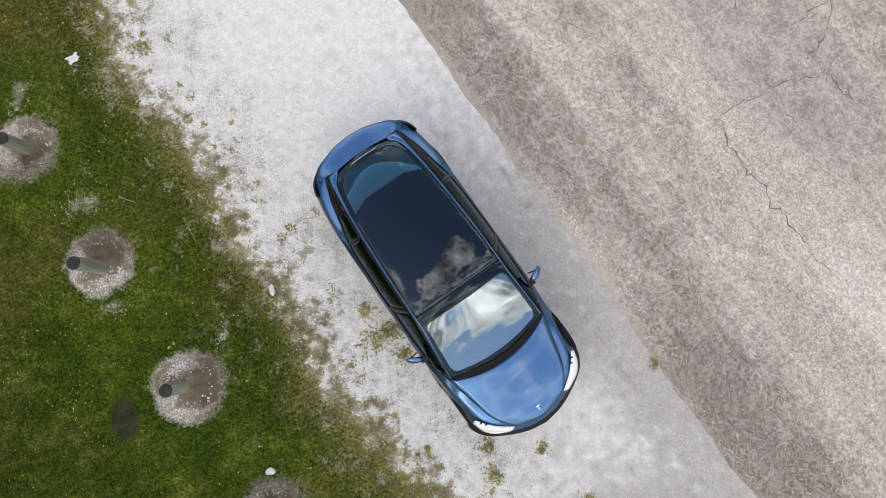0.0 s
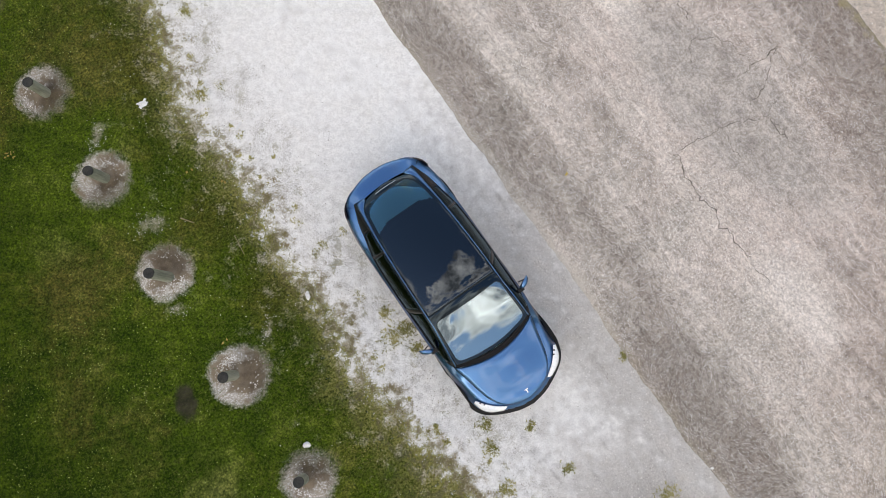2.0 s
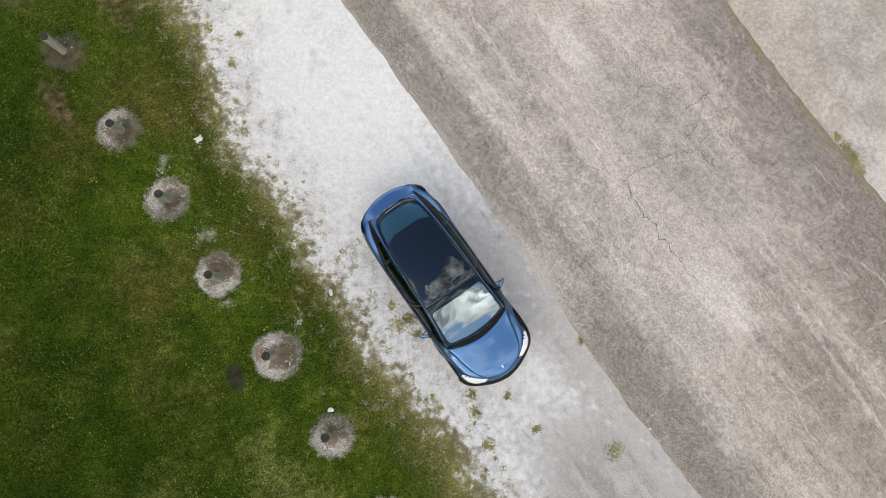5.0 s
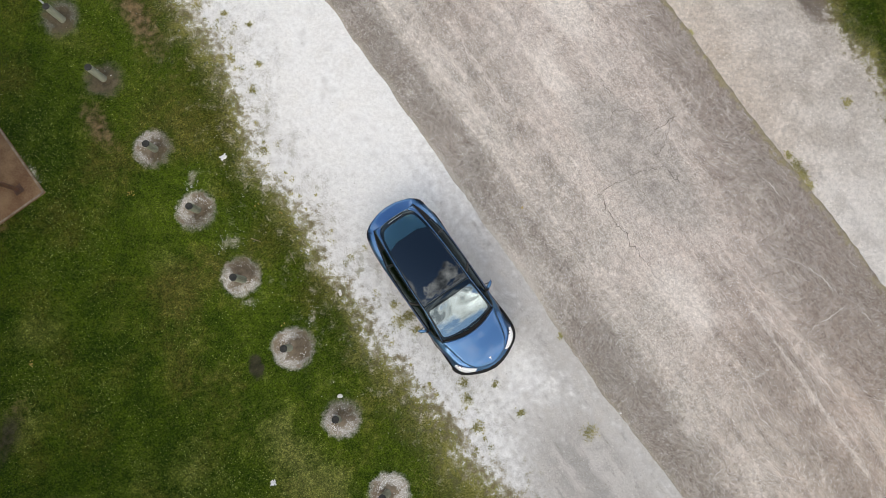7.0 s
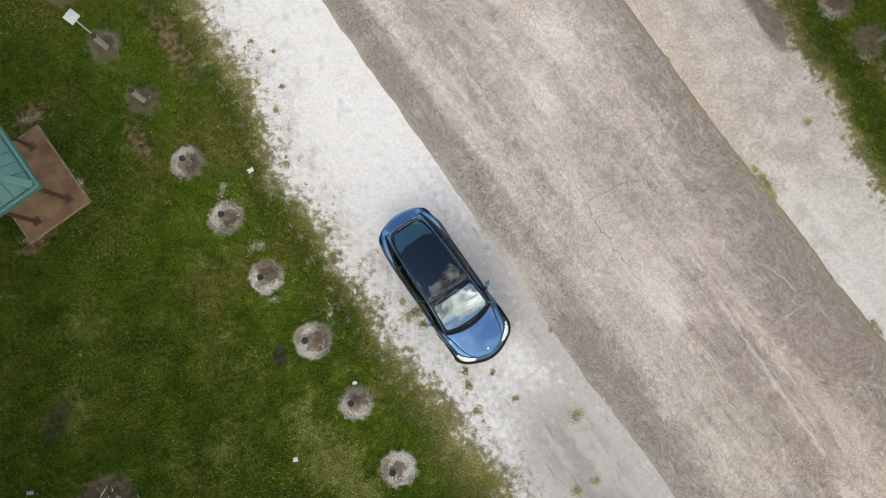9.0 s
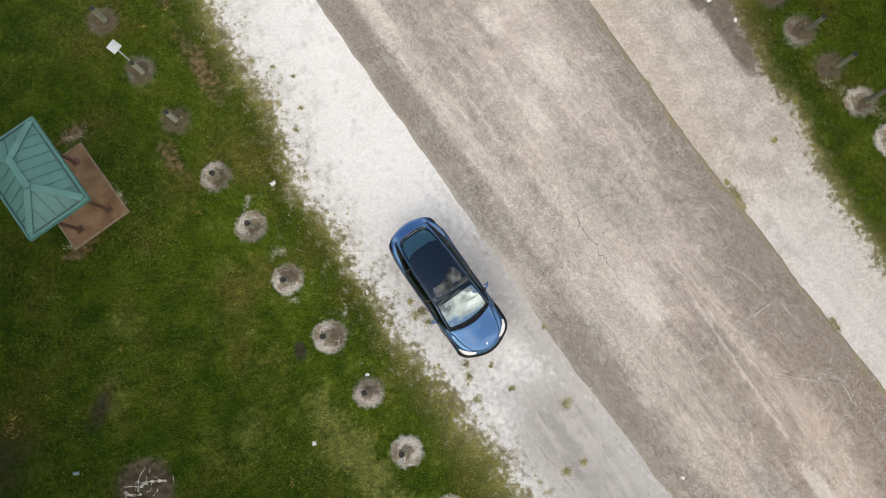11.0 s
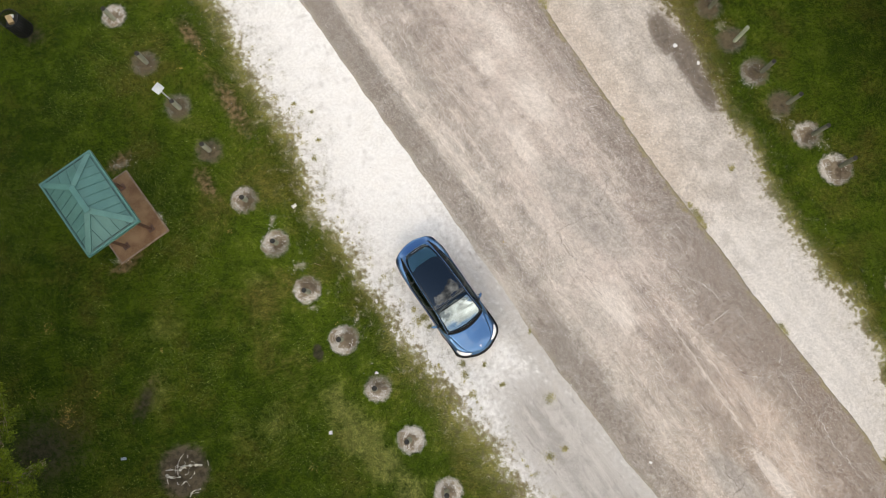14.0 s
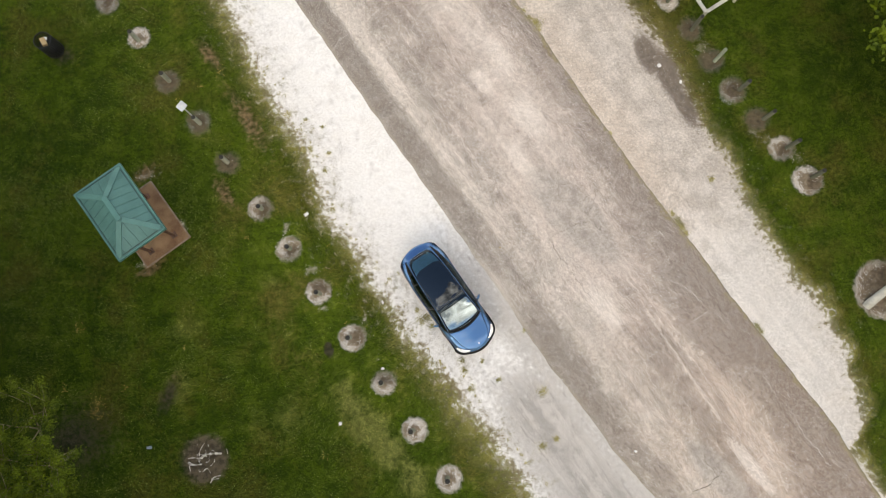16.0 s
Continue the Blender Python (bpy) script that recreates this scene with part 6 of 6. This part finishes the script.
def patchy(x, y, f, seed):
    return np.array([noise.noise((a * f, b * f, seed)) for a, b in zip(x, y)])


def grass_surface():
    s = Surface("grass_blades", 0.6)
    s.bsdf.inputs["Specular IOR Level"].default_value = 0.1
    r = s.t.nodes.new("ShaderNodeNewGeometry").outputs["Random Per Island"]
    n = s.noise(0.9, 4)
    c = s.mix(r, (0.013, 0.030, 0.0016), (0.085, 0.138, 0.012))
    c = s.mix(s.math("MULTIPLY", s.ramp(n, 0.48, 0.7), 0.55), c, (0.10, 0.105, 0.02))
    c = s.mix(s.attr("dry"), c, s.mix(r, (0.10, 0.10, 0.018), (0.36, 0.315, 0.10)))
    s.color(c)
    return s.m


def dryness(x, y, lw):
    """How far the grass has turned to straw, towards the gravel."""
    s_, q_, _ = lay_of(x, y)
    reach = np.where(q_ > 6, 0.8, np.interp(s_, DRY_S, DRY_K) * 1.15 + 0.3)
    return np.clip(1.15 - lw / reach + 0.9 * patchy(x, y, 1.6, 31.0) + grass_rng.normal(0, 0.2, len(x)), np.where(q_ > 6, 0.12, 0.3 * np.exp(-lw / 2.4)), 1)


GRASS = grass_surface()
x, y, lw, bd, br = field(6000, -11.5, 4.5, -7.0, 14.5)
spot = (lw < -0.12) & (lw > -1.1) & (grass_rng.uniform(0, 1, 6000) < 0.28 * np.exp(-((lw + 0.15) / 0.45) ** 2))
hub = np.stack([x[spot], y[spot], np.full(spot.sum(), 0.004)], 1)
spread = np.repeat(grass_rng.uniform(0.015, 0.06, len(hub)), 16)[:, None]
c = np.repeat(hub, 16, 0) + np.concatenate([grass_rng.normal(0, 1, (16 * len(hub), 2)), np.zeros((16 * len(hub), 1))], 1) * spread
v, f = blades(grass_rng, c, 4, 0.05, 0.006, 0.95)
tagged(mesh_object("weed_specks", v, f, WEED), "small olive weed tufts strewn along the lawn's ragged edge", "weed", kind="stuff")
for name, n, area, label in (("lawn_grass", 300000, (-18.5, 5.0, -8.5, 15.5), "short mown green grass"), ("verge_grass", 90000, (9.0, 19.5, -8.0, 15.5), "short green grass beyond the road")):
    x, y, lw, bd, br = field(n, *area)
    jitter = grass_rng.normal(0, 0.12, n)
    ok = (lw + jitter > 0.02) & (bd + jitter * 0.5 < -0.02) & (br + jitter < 0.12) & (grass_rng.uniform(0, 1, n) < np.clip(0.35 + lw * 0.55, 0, 1))
    c = np.stack([x[ok], y[ok], np.full(ok.sum(), 0.008)], 1)
    v, f = blades(grass_rng, c, 3, 0.055, 0.0055, 0.9)
    tagged(mesh_object(name, v, f, GRASS, dict(dry=np.repeat(dryness(x[ok], y[ok], lw[ok]), 9))), label, "grass", kind="stuff")

FLOWER = leaf_surface("pale_yellow_flowers", (0.18, 0.24, 0.045), (0.47, 0.53, 0.18))
n = 92000
x, y, lw, bd, br = field(n, -18.5, 1.0, -8.5, 15.5)
w = patchy(x, y, 0.33, 3.0) + 0.5 * patchy(x, y, 1.1, 8.0)
keep = (lw > 1.2) & (bd < -0.05) & (br < 0.05) & (grass_rng.uniform(0, 1, n) < np.clip(0.32 + 1.1 * w, 0.03, 1) * np.clip((lw - 1.4) / 3.5, 0, 1))
c = np.stack([x[keep], y[keep], np.full(keep.sum(), 0.05)], 1)
r = grass_rng.uniform(0.005, 0.012, len(c))[:, None]
tilt = grass_rng.normal(0, 0.3, (len(c), 2))
corners = [(1, 0), (0.3, 0.95), (-0.8, 0.6), (-0.8, -0.6), (0.3, -0.95)]
v = np.stack([c + r * np.stack([np.full(len(c), a), np.full(len(c), b), a * tilt[:, 0] + b * tilt[:, 1]], 1) for a, b in corners], 1).reshape(-1, 3)
k = np.arange(len(c)) * 5
tagged(mesh_object("lawn_flowers", v, np.stack([k, k + 1, k + 2, k + 3, k + 4], 1), FLOWER), "tiny pale yellow flowers scattered in the grass", "flowers", kind="stuff")


def pebbles(name, c, size, material, label):
    """Loose stones: squashed, uneven octahedra."""
    m = len(c)
    six = np.array([(1, 0, 0), (0, 1, 0), (-1, 0, 0), (0, -1, 0), (0, 0, 0.75), (0, 0, -0.5)], float)
    a = grass_rng.uniform(0, 6.28, m)
    rot = np.stack([np.stack([np.cos(a), -np.sin(a), 0 * a], 1), np.stack([np.sin(a), np.cos(a), 0 * a], 1), np.stack([0 * a, 0 * a, 1 + 0 * a], 1)], 1)
    shape = six[None] * grass_rng.uniform(0.6, 1.25, (m, 6, 1)) * size[:, None, None]
    v = np.einsum("mij,mkj->mki", rot, shape * np.array((1, 0.75, 0.8))) + c[:, None]
    faces = np.array([(0, 1, 4), (1, 2, 4), (2, 3, 4), (3, 0, 4), (1, 0, 5), (2, 1, 5), (3, 2, 5), (0, 3, 5)])
    f = (np.arange(m)[:, None, None] * 6 + faces[None]).reshape(-1, 3)
    return tagged(mesh_object(name, v.reshape(-1, 3), f, material), label, "stones", kind="stuff")


STONES = leaf_surface("pale_crushed_stone", (0.50, 0.45, 0.39), (0.93, 0.91, 0.88))
cs, sz = [], []
for cx, cy, r, st in BEDS:
    n = int(2600 * max(0.0, st - 0.2) * r / 0.5) + 12
    a = grass_rng.uniform(0, 2 * np.pi, n)
    hole = np.array([noise.noise((math.cos(t) * 1.3 + cx, math.sin(t) * 1.3 + cy, 2.0)) for t in a])
    rad = r * (1.0 - np.abs(grass_rng.normal(0, 0.17 + 0.12 * np.clip(hole + 0.3, 0, 1), n))) + grass_rng.normal(0, 0.03, n)
    ok = grass_rng.uniform(0, 1, n) < np.clip(0.55 + 1.3 * hole, 0.08, 1) * shingle(cx, cy, a) ** 2
    cs.append(np.stack([cx + rad * np.cos(a), cy + rad * np.sin(a), np.full(n, -0.004)], 1)[ok])
    sz.append(grass_rng.uniform(0.008, 0.022, n)[ok])
for cx, cy, a_, b_, turn in SCUFFS:
    n = int(170 * a_ / 0.3)
    u, w = grass_rng.normal(0, 0.6 * a_, n), grass_rng.normal(0, 0.6 * b_, n)
    cs.append(np.stack([cx + u * math.cos(turn) - w * math.sin(turn), cy + u * math.sin(turn) + w * math.cos(turn), np.full(n, 0.012)], 1)[patchy(cx + u, cy + w, 5.0, 3.0) > -0.05])
    sz.append(grass_rng.uniform(0.004, 0.014, len(cs[-1])))
pebbles("ring_stones", np.concatenate(cs), np.concatenate(sz), STONES, "pale crushed stones round the soil rings")
n = 130000
x, y, lw, bd, br = field(n, -12, 18, -8, 15)
dens = np.exp(-((lw + 0.45) / 0.3) ** 2) + np.where(lw > 0, np.exp(-lw / 0.55) * np.clip(0.1 + 3.0 * patchy(x, y, 1.7, 21.0), 0, 1), 0)
keep = (np.abs(lw) < 2.2) & (grass_rng.uniform(0, 1, n) < dens * 0.8)
c = np.stack([x[keep], y[keep], np.where(lw[keep] > -0.1, 0.016, 0.004)], 1)
pebbles("shoulder_stones", c, grass_rng.uniform(0.005, 0.015, len(c)), STONES, "loose pale crushed stones along the lawn's edge")
DARK_BITS = leaf_surface("dark_leaf_litter", (0.08, 0.065, 0.045), (0.28, 0.235, 0.17))
n = 90000
x, y, lw, bd, br = field(n, -12, 18, -8, 15)
s_, q_, _ = lay_of(x, y)
w = patchy(x, y, 1.2, 6.0)
keep = (lw < 0.1) & (lw > -3.2) & (grass_rng.uniform(0, 1, n) < np.exp(-((lw + 0.2) / 0.8) ** 2) * np.clip(0.2 + 1.2 * w, 0, 0.8) + 0.012) & ((q_ < edge(ROAD_NEAR, s_) - 0.1) | (q_ > edge(ROAD_FAR, s_) + 0.1))
c = np.stack([x[keep], y[keep], np.full(keep.sum(), 0.002)], 1)
pebbles("leaf_crumbs", c, grass_rng.uniform(0.004, 0.012, len(c)), DARK_BITS, "dark crumbs of dead leaves strewn on the gravel")
